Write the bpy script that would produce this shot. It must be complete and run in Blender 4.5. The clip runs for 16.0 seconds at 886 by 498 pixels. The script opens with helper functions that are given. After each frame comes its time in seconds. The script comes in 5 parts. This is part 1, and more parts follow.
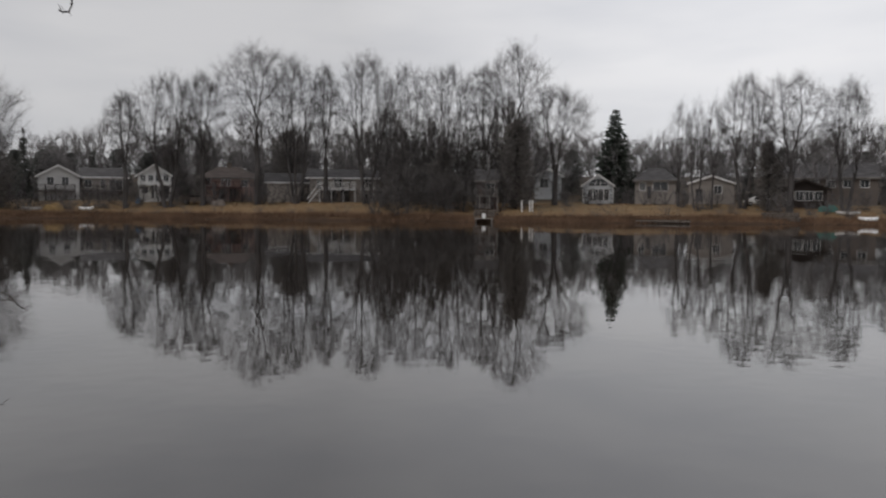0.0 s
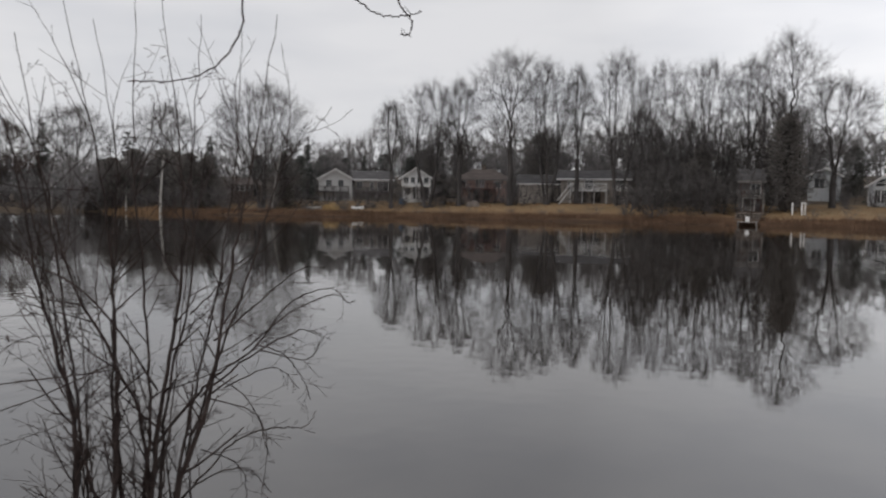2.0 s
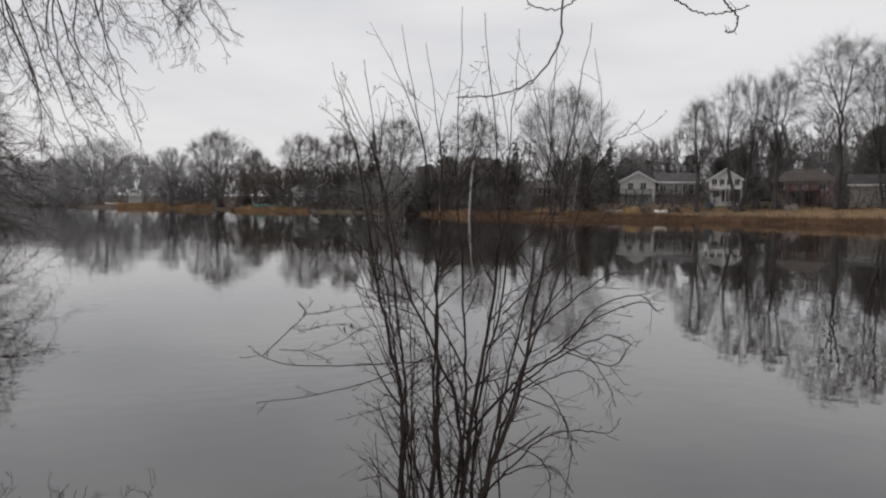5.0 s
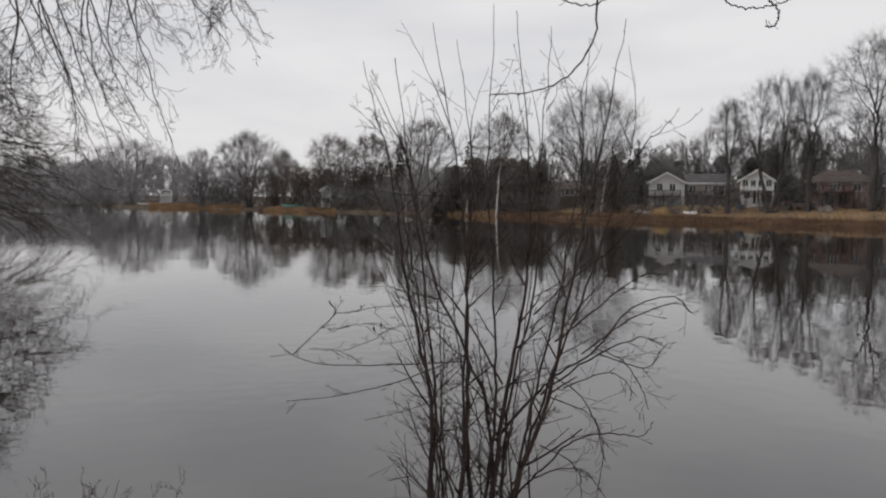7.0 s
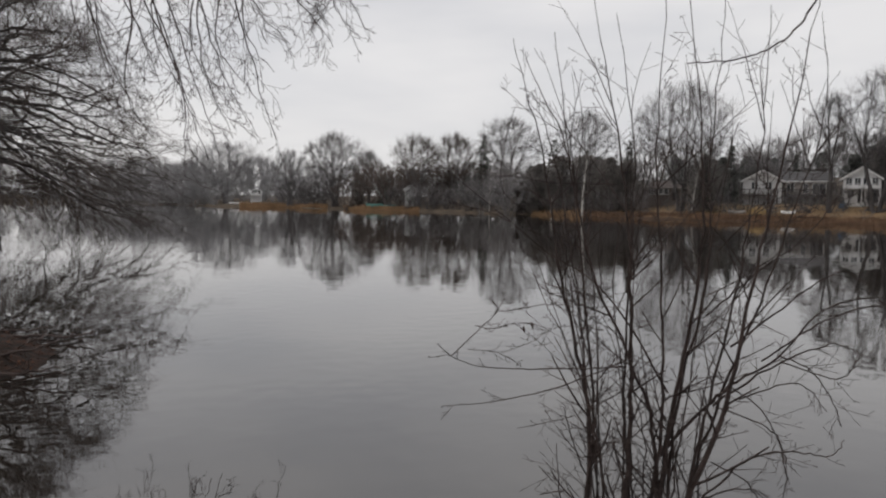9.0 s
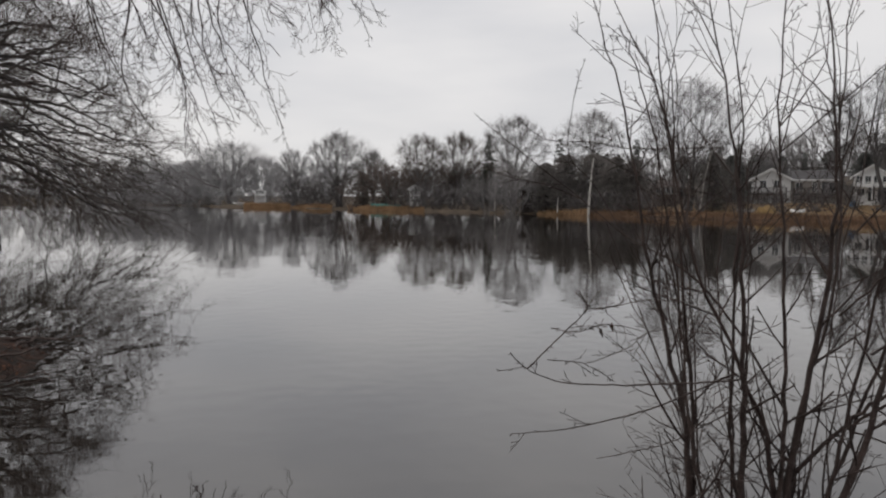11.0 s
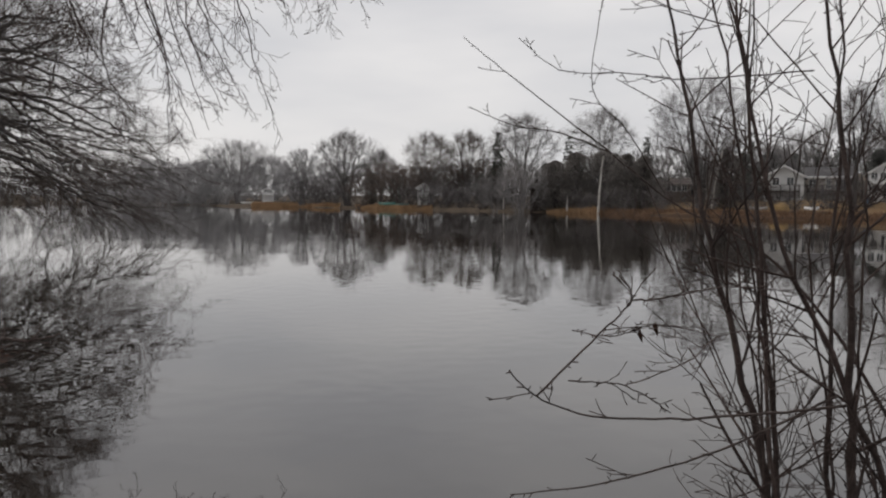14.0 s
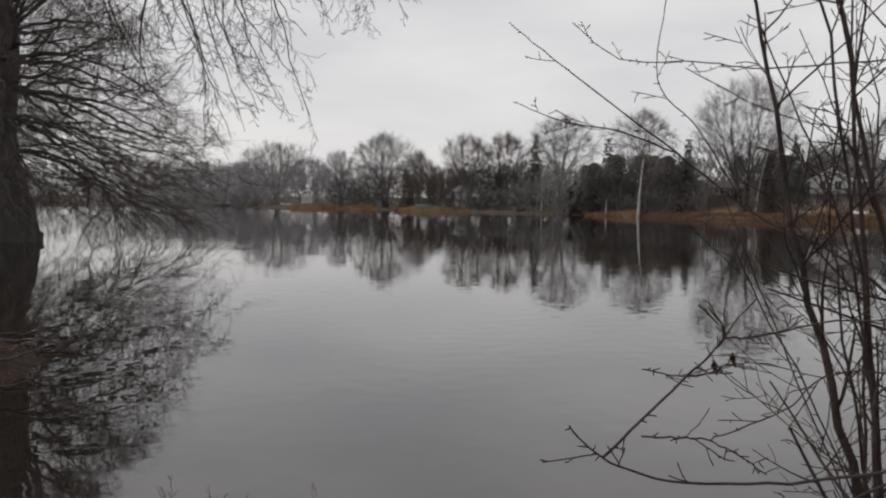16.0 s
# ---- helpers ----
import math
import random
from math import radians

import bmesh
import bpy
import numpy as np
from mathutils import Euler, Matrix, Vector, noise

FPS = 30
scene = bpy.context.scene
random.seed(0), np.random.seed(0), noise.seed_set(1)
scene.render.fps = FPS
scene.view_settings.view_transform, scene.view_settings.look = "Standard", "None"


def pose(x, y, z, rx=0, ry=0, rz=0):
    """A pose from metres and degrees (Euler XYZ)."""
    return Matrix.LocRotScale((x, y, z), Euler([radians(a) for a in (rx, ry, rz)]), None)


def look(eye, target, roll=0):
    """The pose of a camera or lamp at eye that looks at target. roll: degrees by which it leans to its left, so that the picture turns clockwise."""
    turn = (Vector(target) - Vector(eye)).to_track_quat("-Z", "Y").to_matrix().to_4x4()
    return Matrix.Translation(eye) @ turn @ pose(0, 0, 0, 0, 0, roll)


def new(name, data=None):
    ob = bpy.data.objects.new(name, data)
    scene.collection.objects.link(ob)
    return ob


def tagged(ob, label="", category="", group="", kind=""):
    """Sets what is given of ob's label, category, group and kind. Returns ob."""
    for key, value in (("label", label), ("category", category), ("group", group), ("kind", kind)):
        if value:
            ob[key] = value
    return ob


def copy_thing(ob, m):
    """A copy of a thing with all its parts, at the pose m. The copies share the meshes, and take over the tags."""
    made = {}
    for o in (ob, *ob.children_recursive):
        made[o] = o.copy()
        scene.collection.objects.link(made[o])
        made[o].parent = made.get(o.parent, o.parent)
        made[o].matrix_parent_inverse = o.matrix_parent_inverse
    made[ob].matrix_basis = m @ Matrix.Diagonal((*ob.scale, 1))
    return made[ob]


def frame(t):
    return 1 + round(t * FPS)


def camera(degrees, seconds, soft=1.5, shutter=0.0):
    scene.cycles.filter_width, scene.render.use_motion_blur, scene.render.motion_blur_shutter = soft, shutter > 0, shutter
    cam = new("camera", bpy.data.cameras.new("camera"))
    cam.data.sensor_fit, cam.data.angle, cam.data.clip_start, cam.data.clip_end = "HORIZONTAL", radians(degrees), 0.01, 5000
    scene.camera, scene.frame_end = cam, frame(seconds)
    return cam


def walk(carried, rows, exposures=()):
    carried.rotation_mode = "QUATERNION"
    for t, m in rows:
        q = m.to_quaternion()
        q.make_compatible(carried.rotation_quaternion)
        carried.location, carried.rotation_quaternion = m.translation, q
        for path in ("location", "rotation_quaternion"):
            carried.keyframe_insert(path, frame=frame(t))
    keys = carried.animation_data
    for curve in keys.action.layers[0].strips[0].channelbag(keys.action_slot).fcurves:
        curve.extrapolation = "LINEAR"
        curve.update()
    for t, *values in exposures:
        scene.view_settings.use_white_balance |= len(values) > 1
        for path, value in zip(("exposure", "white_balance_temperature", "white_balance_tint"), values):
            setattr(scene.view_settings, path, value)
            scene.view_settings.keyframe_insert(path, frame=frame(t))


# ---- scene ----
cam = camera(61.4, 16.0, soft=2.15, shutter=0.3)
# seconds, x, y, z, yaw, pitch, roll
ROWS = [
    (0, -0.000, 0.000, 2.733, 17.58, -3.74, -0.40),
    (0.5, -0.023, 0.006, 2.717, 22.22, -3.76, -0.50),
    (1, -0.136, -0.055, 2.736, 28.08, -3.79, -0.80),
    (1.5, -0.273, -0.051, 2.769, 33.96, -3.83, -0.58),
    (2, -0.312, -0.136, 2.768, 36.44, -3.83, -0.60),
    (2.5, -0.349, -0.224, 2.756, 42.80, -3.86, -0.67),
    (3, -0.359, -0.230, 2.781, 51.36, -3.88, -0.48),
    (3.5, -0.345, -0.204, 2.780, 55.92, -3.86, -0.49),
    (4, -0.334, -0.197, 2.779, 57.49, -3.83, -0.48),
    (6.5, -0.335, -0.211, 2.790, 60.77, -3.75, -0.52),
    (7, -0.381, -0.204, 2.771, 61.21, -3.74, -0.56),
    (7.5, -0.460, -0.273, 2.750, 61.52, -3.73, -0.63),
    (8, -0.554, -0.409, 2.735, 62.24, -3.75, -0.90),
    (8.5, -0.721, -0.446, 2.724, 67.15, -3.87, -0.66),
    (11, -1.949, -0.320, 2.539, 67.71, -3.80, -0.40),
    (11.5, -2.130, -0.180, 2.497, 67.60, -3.82, -0.31),
    (12, -2.400, -0.169, 2.393, 67.37, -3.91, -0.59),
    (12.5, -2.589, -0.159, 2.375, 67.51, -3.87, -0.60),
    (13, -2.654, -0.086, 2.364, 67.94, -3.78, -0.36),
    (13.5, -2.768, 0.080, 2.372, 68.26, -3.82, -0.14),
    (14, -2.905, 0.207, 2.360, 68.39, -3.85, -0.25),
    (14.5, -3.138, 0.285, 2.342, 68.52, -3.92, -0.44),
    (15, -3.244, 0.329, 2.357, 69.12, -3.86, -0.32),
    (15.5, -3.235, 0.330, 2.382, 69.72, -3.72, -0.41),
    (16, -3.241, 0.325, 2.377, 71.25, -3.71, -0.52),
]
walk(cam, [(t, pose(x, y, z, 90 + p, r, w)) for t, x, y, z, w, p, r in ROWS],
     exposures=[(0.0, -0.28, 6480, 11), (1.5, -0.06, 6450, 11), (3.5, 0.11, 6490, 11), (10, 0.09, 6570, 11), (16, 0.06, 6620, 11)])

# ---- world and light: overcast winter afternoon ----
# sun direction made up, behind the camera, to brighten house fronts and trees
SUN_AZ, SUN_EL = 145.0, 48.0          # degrees from +y to the left, and above the horizon
world = bpy.data.worlds.new("overcast_sky")
scene.world = world
world.use_nodes = True
wn, wl = world.node_tree.nodes, world.node_tree.links
wn.clear()
w_out = wn.new("ShaderNodeOutputWorld")
w_bg = wn.new("ShaderNodeBackground")
w_sky = wn.new("ShaderNodeTexSky")
w_sky.sky_type = "NISHITA"
w_sky.sun_disc = False
w_sky.sun_elevation = radians(SUN_EL)
w_sky.sun_rotation = radians(-SUN_AZ)
w_sky.air_density, w_sky.dust_density = 1.0, 2.0
w_co = wn.new("ShaderNodeTexCoord")
w_map = wn.new("ShaderNodeMapping")
w_map.inputs["Scale"].default_value = (2.2, 2.2, 9.0)
w_n1 = wn.new("ShaderNodeTexNoise")
w_n1.inputs["Scale"].default_value = 1.15
w_n1.inputs["Detail"].default_value = 4.0
w_n1.inputs["Roughness"].default_value = 0.5
w_ramp = wn.new("ShaderNodeValToRGB")
w_ramp.color_ramp.elements[0].position = 0.31
w_ramp.color_ramp.elements[0].color = (6.55, 6.62, 6.85, 1)
w_ramp.color_ramp.elements[1].position = 0.62
w_ramp.color_ramp.elements[1].color = (7.9, 7.86, 7.9, 1)
w_mix = wn.new("ShaderNodeMix")
w_mix.data_type = "RGBA"
w_mix.inputs["Factor"].default_value = 0.93
wl.new(w_co.outputs["Generated"], w_map.inputs["Vector"])
wl.new(w_map.outputs["Vector"], w_n1.inputs["Vector"])
wl.new(w_n1.outputs["Fac"], w_ramp.inputs["Fac"])
wl.new(w_sky.outputs["Color"], w_mix.inputs["A"])
wl.new(w_ramp.outputs["Color"], w_mix.inputs["B"])
# the sky is brightened low over the far bank
GLOW_AZ, GLOW_EL = -8.0, 22.0
w_dot = wn.new("ShaderNodeVectorMath")
w_dot.operation = "DOT_PRODUCT"
w_dot.inputs[1].default_value = tuple(Matrix.Rotation(radians(GLOW_AZ), 3, "Z") @ Vector((0, math.cos(radians(GLOW_EL)), math.sin(radians(GLOW_EL)))))
w_glow = wn.new("ShaderNodeMapRange")
w_glow.inputs["From Min"].default_value, w_glow.inputs["From Max"].default_value = 0.84, 1.0
w_glow.inputs["To Min"].default_value, w_glow.inputs["To Max"].default_value = 0.96, 1.38
wl.new(w_co.outputs["Generated"], w_dot.inputs[0])
wl.new(w_dot.outputs["Value"], w_glow.inputs["Value"])
w_lit = wn.new("ShaderNodeVectorMath")
w_lit.operation = "SCALE"
wl.new(w_mix.outputs["Result"], w_lit.inputs[0])
wl.new(w_glow.outputs["Result"], w_lit.inputs["Scale"])
wl.new(w_lit.outputs["Vector"], w_bg.inputs["Color"])
w_bg.inputs["Strength"].default_value = 0.10
wl.new(w_bg.outputs["Background"], w_out.inputs["Surface"])

sun = new("sun", bpy.data.lights.new("sun", "SUN"))
sun.data.energy, sun.data.angle, sun.data.color = 0.9, radians(24), (1.0, 0.97, 0.93)
sun.matrix_world = look((0, 0, 80), (80 * math.sin(radians(SUN_AZ)), -80 * math.cos(radians(SUN_AZ)), 80 - 80 * math.tan(radians(SUN_EL))))


# ---- materials ----
def shader(name, rough=0.8, metal=0.0, spec=0.3):
    m = bpy.data.materials.new(name)
    m.use_nodes = True
    b = m.node_tree.nodes["Principled BSDF"]
    b.inputs["Roughness"].default_value = rough
    b.inputs["Metallic"].default_value = metal
    b.inputs["Specular IOR Level"].default_value = spec
    return m, m.node_tree.nodes, m.node_tree.links, b


def surface(name, dark, light, scale=3.0, fine=40.0, rough=0.8, bump=0.2, metal=0.0, spec=0.3, stretch=(1, 1, 1), vary=0.12, third=None):
    """Two scales of noise between two colours, relief, and a slight change from piece to piece."""
    m, n, l, b = shader(name, rough, metal, spec)
    co = n.new("ShaderNodeTexCoord")
    mp = n.new("ShaderNodeMapping")
    mp.inputs["Scale"].default_value = stretch
    l.new(co.outputs["Object"], mp.inputs["Vector"])
    big, small = n.new("ShaderNodeTexNoise"), n.new("ShaderNodeTexNoise")
    for node, s in ((big, scale), (small, fine)):
        node.inputs["Scale"].default_value = s
        node.inputs["Detail"].default_value = 5.0
        l.new(mp.outputs["Vector"], node.inputs["Vector"])
    add = n.new("ShaderNodeMath")
    add.operation = "MULTIPLY_ADD"
    add.inputs[1].default_value = 0.45
    l.new(small.outputs["Fac"], add.inputs[0])
    l.new(big.outputs["Fac"], add.inputs[2])
    ramp = n.new("ShaderNodeValToRGB")
    ramp.color_ramp.elements[0].position, ramp.color_ramp.elements[0].color = 0.48, (*dark, 1)
    ramp.color_ramp.elements[1].position, ramp.color_ramp.elements[1].color = 0.98, (*light, 1)
    if third:
        e = ramp.color_ramp.elements.new(0.72)
        e.color = (*third, 1)
    l.new(add.outputs[0], ramp.inputs["Fac"])
    info = n.new("ShaderNodeObjectInfo")
    val = n.new("ShaderNodeMapRange")
    val.inputs["To Min"].default_value, val.inputs["To Max"].default_value = 1 - vary, 1 + vary
    l.new(info.outputs["Random"], val.inputs["Value"])
    hsv = n.new("ShaderNodeHueSaturation")
    l.new(val.outputs["Result"], hsv.inputs["Value"])
    l.new(ramp.outputs["Color"], hsv.inputs["Color"])
    l.new(hsv.outputs["Color"], b.inputs["Base Color"])
    if bump:
        bp = n.new("ShaderNodeBump")
        bp.inputs["Strength"].default_value = bump
        bp.inputs["Distance"].default_value = 0.05
        l.new(small.outputs["Fac"], bp.inputs["Height"])
        l.new(bp.outputs["Normal"], b.inputs["Normal"])
    return m


BARK = surface("grey_bark", (0.042, 0.038, 0.037), (0.112, 0.103, 0.100), 1.5, 14, 0.95, 0.5, stretch=(1, 1, 0.3))
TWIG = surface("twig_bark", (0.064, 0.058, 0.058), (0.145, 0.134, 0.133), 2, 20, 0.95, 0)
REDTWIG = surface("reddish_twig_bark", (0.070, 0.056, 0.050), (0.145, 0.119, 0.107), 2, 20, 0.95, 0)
# twigs of far trees: distance haze is put into their paler colour
FARTWIG = surface("haze_pale_twigs", (0.105, 0.099, 0.099), (0.225, 0.212, 0.210), 2, 20, 0.95, 0)
HAZETWIG = surface("deep_haze_twigs", (0.19, 0.185, 0.188), (0.34, 0.33, 0.335), 2, 20, 0.95, 0)
BUSHBARK = surface("shrub_bark", (0.024, 0.017, 0.015), (0.078, 0.056, 0.049), 9, 60, 0.85, 0.3)
BIRCH = surface("birch_bark", (0.25, 0.23, 0.21), (0.62, 0.59, 0.55), 2, 9, 0.8, 0.2, stretch=(1, 1, 2))
NEEDLE = surface("dark_needles", (0.040, 0.050, 0.043), (0.110, 0.128, 0.105), 0.8, 9, 0.9, 0)
# needles lightened in colour as haze, for evergreens standing further back
HAZENEEDLE = surface("hazed_needles", (0.115, 0.120, 0.113), (0.23, 0.235, 0.22), 0.8, 9, 0.9, 0)
# winter brown of the cedars, lightened in colour to stand in for haze
CEDAR = surface("hazed_winter_cedar", (0.180, 0.166, 0.155), (0.275, 0.255, 0.24), 0.8, 9, 0.9, 0)
for leafy in (NEEDLE, HAZENEEDLE, CEDAR):
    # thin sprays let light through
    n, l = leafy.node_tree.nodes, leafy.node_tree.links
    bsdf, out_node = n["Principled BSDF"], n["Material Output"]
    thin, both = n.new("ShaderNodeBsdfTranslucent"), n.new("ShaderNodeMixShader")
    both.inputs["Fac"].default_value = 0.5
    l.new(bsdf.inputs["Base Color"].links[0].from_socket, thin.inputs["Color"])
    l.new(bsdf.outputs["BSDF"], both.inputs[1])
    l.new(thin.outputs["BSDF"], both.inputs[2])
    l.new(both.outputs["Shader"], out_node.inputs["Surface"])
LAWN = surface("winter_lawn", (0.10, 0.062, 0.026), (0.26, 0.18, 0.085), 0.16, 2.2, 0.95, 0.4, third=(0.19, 0.125, 0.055))
REED = surface("dry_reeds", (0.20, 0.124, 0.068), (0.42, 0.275, 0.16), 0.3, 3, 0.9, 0)
REDLEAF = surface("fallen_leaves", (0.030, 0.013, 0.008), (0.10, 0.044, 0.025), 1.5, 14, 0.95, 0.8)
MUD = surface("bank_soil", (0.028, 0.018, 0.012), (0.085, 0.055, 0.036), 1.5, 14, 0.9, 0.8)
STONE = surface("field_stone", (0.085, 0.070, 0.060), (0.21, 0.178, 0.155), 2, 15, 0.9, 0.5)


# ---- shapes ----
def part(name, bm, material, parent=None, label="", smooth=False):
    """Links a bmesh, or a finished mesh, as one object under a thing."""
    if isinstance(bm, bmesh.types.BMesh):
        me = bpy.data.meshes.new(name)
        bm.to_mesh(me)
        bm.free()
    else:
        me = bm
    if material and not me.materials:
        me.materials.append(material)
    if smooth:
        me.shade_smooth()
    ob = new(name, me)
    if parent:
        ob.parent = parent
    if label:
        tagged(ob, label)
    return ob


def box(bm, x0, x1, y0, y1, z0, z1, bevel=0.0):
    r = bmesh.ops.create_cube(bm, size=1, matrix=Matrix.LocRotScale(((x0 + x1) / 2, (y0 + y1) / 2, (z0 + z1) / 2), None, (x1 - x0, y1 - y0, z1 - z0)))
    if bevel:
        es = list({e for v in r["verts"] for e in v.link_edges})
        bmesh.ops.bevel(bm, geom=es, offset=bevel, segments=1, affect="EDGES")


def boxes(*rows, bevel=0.0):
    bm = bmesh.new()
    for r in rows:
        box(bm, *r, bevel=bevel)
    return bm


def mesh_of(name, verts, faces):
    me = bpy.data.meshes.new(name)
    me.from_pydata(verts, [], faces)
    me.update()
    return me


def quick_mesh(name, verts, faces):
    """Many alike faces (all tri or all quad) from arrays."""
    verts, faces = np.asarray(verts, np.float32), np.asarray(faces, np.int32)
    k = faces.shape[1]
    me = bpy.data.meshes.new(name)
    me.vertices.add(len(verts))
    me.vertices.foreach_set("co", verts.ravel())
    me.loops.add(faces.size)
    me.loops.foreach_set("vertex_index", faces.ravel())
    me.polygons.add(len(faces))
    me.polygons.foreach_set("loop_start", np.arange(0, faces.size, k, dtype=np.int32))
    me.polygons.foreach_set("loop_total", np.full(len(faces), k, np.int32))
    me.update(calc_edges=True)
    me.validate()
    return me


def tubes(name, segs, sides=3):
    """Tapered tubes along segments (p, q, radius at p, radius at q); a radius of 0 at q makes a pointed twig."""
    s = np.asarray(segs, np.float64)
    s = s[np.argsort(s[:, 7] == 0, kind="stable")]
    p, q, ra, rb = s[:, :3], s[:, 3:6], s[:, 6], s[:, 7]
    d = q - p
    d /= np.linalg.norm(d, axis=1, keepdims=True) + 1e-9
    ref = np.where(np.abs(d[:, 2:3]) > 0.9, [[1.0, 0, 0]], [[0, 0, 1.0]])
    u = np.cross(d, ref)
    u /= np.linalg.norm(u, axis=1, keepdims=True) + 1e-9
    v = np.cross(d, u)
    a = np.arange(sides) * 2 * np.pi / sides
    ring = u[:, None] * np.cos(a)[None, :, None] + v[:, None] * np.sin(a)[None, :, None]
    q = q + d * (rb * 0.5)[:, None]
    vs = np.concatenate([p[:, None] + ring * ra[:, None, None], q[:, None] + ring * rb[:, None, None]], 1)
    base = (np.arange(len(s)) * 2 * sides)[:, None, None]
    i = np.arange(sides)
    j = (i + 1) % sides
    f = np.stack([i, j, j + sides, i + sides], 1)[None] + base
    blunt = int((rb > 0).sum())
    if blunt == len(s):
        return quick_mesh(name, vs.reshape(-1, 3), f.reshape(-1, 4))
    vs, sharp = vs.reshape(-1, 3), len(s) - blunt
    n = blunt * 2 * sides
    tips = np.concatenate([vs[n:].reshape(sharp, 2 * sides, 3)[:, :sides], q[blunt:, None]], 1).reshape(-1, 3)
    f = f[:blunt].reshape(-1, 4)
    g = (np.stack([i, j, np.full(sides, sides)], 1)[None] + (np.arange(sharp) * (sides + 1))[:, None, None] + n).reshape(-1, 3)
    return quick_mesh(name, np.concatenate([vs[:n], tips]), np.concatenate([f[:, [0, 1, 2]], f[:, [0, 2, 3]], g]))


def at(az, d, z=0.0):
    """A place az degrees to the left of +y, d metres from the start of the walk."""
    return Vector((-d * math.sin(radians(az)), d * math.cos(radians(az)), z))


# ---- the lake and its banks ----
FAR_SHORE = [(-60, 190), (-40, 150), (-25, 118), (-12.7, 107), (-3.9, 102), (6, 95), (14.5, 95), (22, 98), (29.8, 101), (39.7, 108), (48, 113),
             (54, 121), (58.5, 130), (62, 140), (66, 150), (70, 160), (74.6, 170), (75.3, 184), (78, 196), (79.6, 208), (84.6, 214), (85.4, 240), (89, 268), (94, 290), (100, 330)]
NEAR_SHORE = [(-330, -66), (-150, -62), (-80, -30), (-54, -16), (-44, -10.5), (-30, -8.2), (-21, -5.4), (-17.2, -2.5), (-15.2, -1.6), (-13.4, -2.2), (-11, -4.2), (-8.2, -3.6),
              (-6.3, -0.6), (-5.7, 1.5), (-5.4, 3.3), (-3.6, 4.2), (0, 4.7), (6, 4.2), (14, 1.5), (40, -3), (160, -10)]
LAKE = np.array([at(a, d)[:2] for a, d in FAR_SHORE] + NEAR_SHORE)


def shore_distance(x, y):
    """Metres from the water's edge: positive on land."""
    pt = np.stack([x, y], -1)
    best = np.full(x.shape, 1e9)
    inside = np.zeros(x.shape, bool)
    for a, b in zip(LAKE, np.roll(LAKE, -1, 0)):
        ab = b - a
        t = np.clip(((pt - a) @ ab) / (ab @ ab), 0, 1)
        best = np.minimum(best, np.linalg.norm(pt - (a + t[..., None] * ab), axis=-1))
        cross = ((a[1] > y) != (b[1] > y)) & (x < (b[0] - a[0]) * (y - a[1]) / (b[1] - a[1] + 1e-12) + a[0])
        inside ^= cross
    return np.where(inside, -best, best)


def smooth(x):
    x = np.clip(x, 0, 1)
    return x * x * (3 - 2 * x)


def ground_height(x, y):
    x, y = np.asarray(x, float), np.asarray(y, float)
    s = shore_distance(x, y)
    s = s + np.where(np.hypot(x, y) > 60, 1.0 * np.sin(x * 0.11 + y * 0.07) + 0.5 * np.sin(x * 0.31 + y * 0.23 + 1.3) + 0.2 * np.sin(x * 0.83 - y * 0.57), 0.12 * np.sin(x * 2.1) + 0.1 * np.sin(y * 2.7))
    r = np.hypot(x, y)
    az = np.degrees(np.arctan2(-x, y))
    far = smooth((r - 60) / 20)
    rise = np.where((az > -70) & (az < 62), 1.9, 1.2)
    z_far = 0.45 * smooth(s / 2.0) + rise * smooth(s / 26) + np.where(az > 60, 0.02, 0.075) * np.clip(s - 36, 0, 110) + 0.12 * np.sin(x * 0.23) * np.sin(y * 0.31) * smooth(s / 8)
    z_near = 0.45 * smooth(s / 1.2) + 0.65 * smooth(s / 5.5) + 0.6 * smooth((s - 6) / 20) + 0.03 * np.sin(x * 3.1) * np.sin(y * 2.7)
    land = far * z_far + (1 - far) * z_near
    return np.where(s > 0, land, np.maximum(-1.4, s * 0.25))


def gz(x, y):
    return float(ground_height(np.array([x]), np.array([y]))[0])


def on_ground(az, d, lift=0.0):
    v = at(az, d)
    return Vector((v.x, v.y, gz(v.x, v.y) + lift))


rad = np.concatenate([[0.0], np.arange(0.4, 20, 0.5), np.arange(20, 80, 3.0), np.arange(80, 150, 1.2), np.arange(150, 300, 3.0), 300 * 1.16 ** np.arange(0, 15)])
azs = np.concatenate([np.arange(-45, 110, 0.65), np.arange(110, 315, 5.0)])
R, A = np.meshgrid(rad, np.radians(azs), indexing="ij")
GX, GY = -R * np.sin(A), R * np.cos(A)
GZ = ground_height(GX, GY)
nr, na = R.shape
i, j = np.meshgrid(np.arange(nr - 1), np.arange(na), indexing="ij")
k = (j + 1) % na
quads = np.stack([i * na + j, (i + 1) * na + j, (i + 1) * na + k, i * na + k], -1).reshape(-1, 4)[:, ::-1]
me = quick_mesh("ground", np.stack([GX, GY, GZ], -1).reshape(-1, 3), quads)


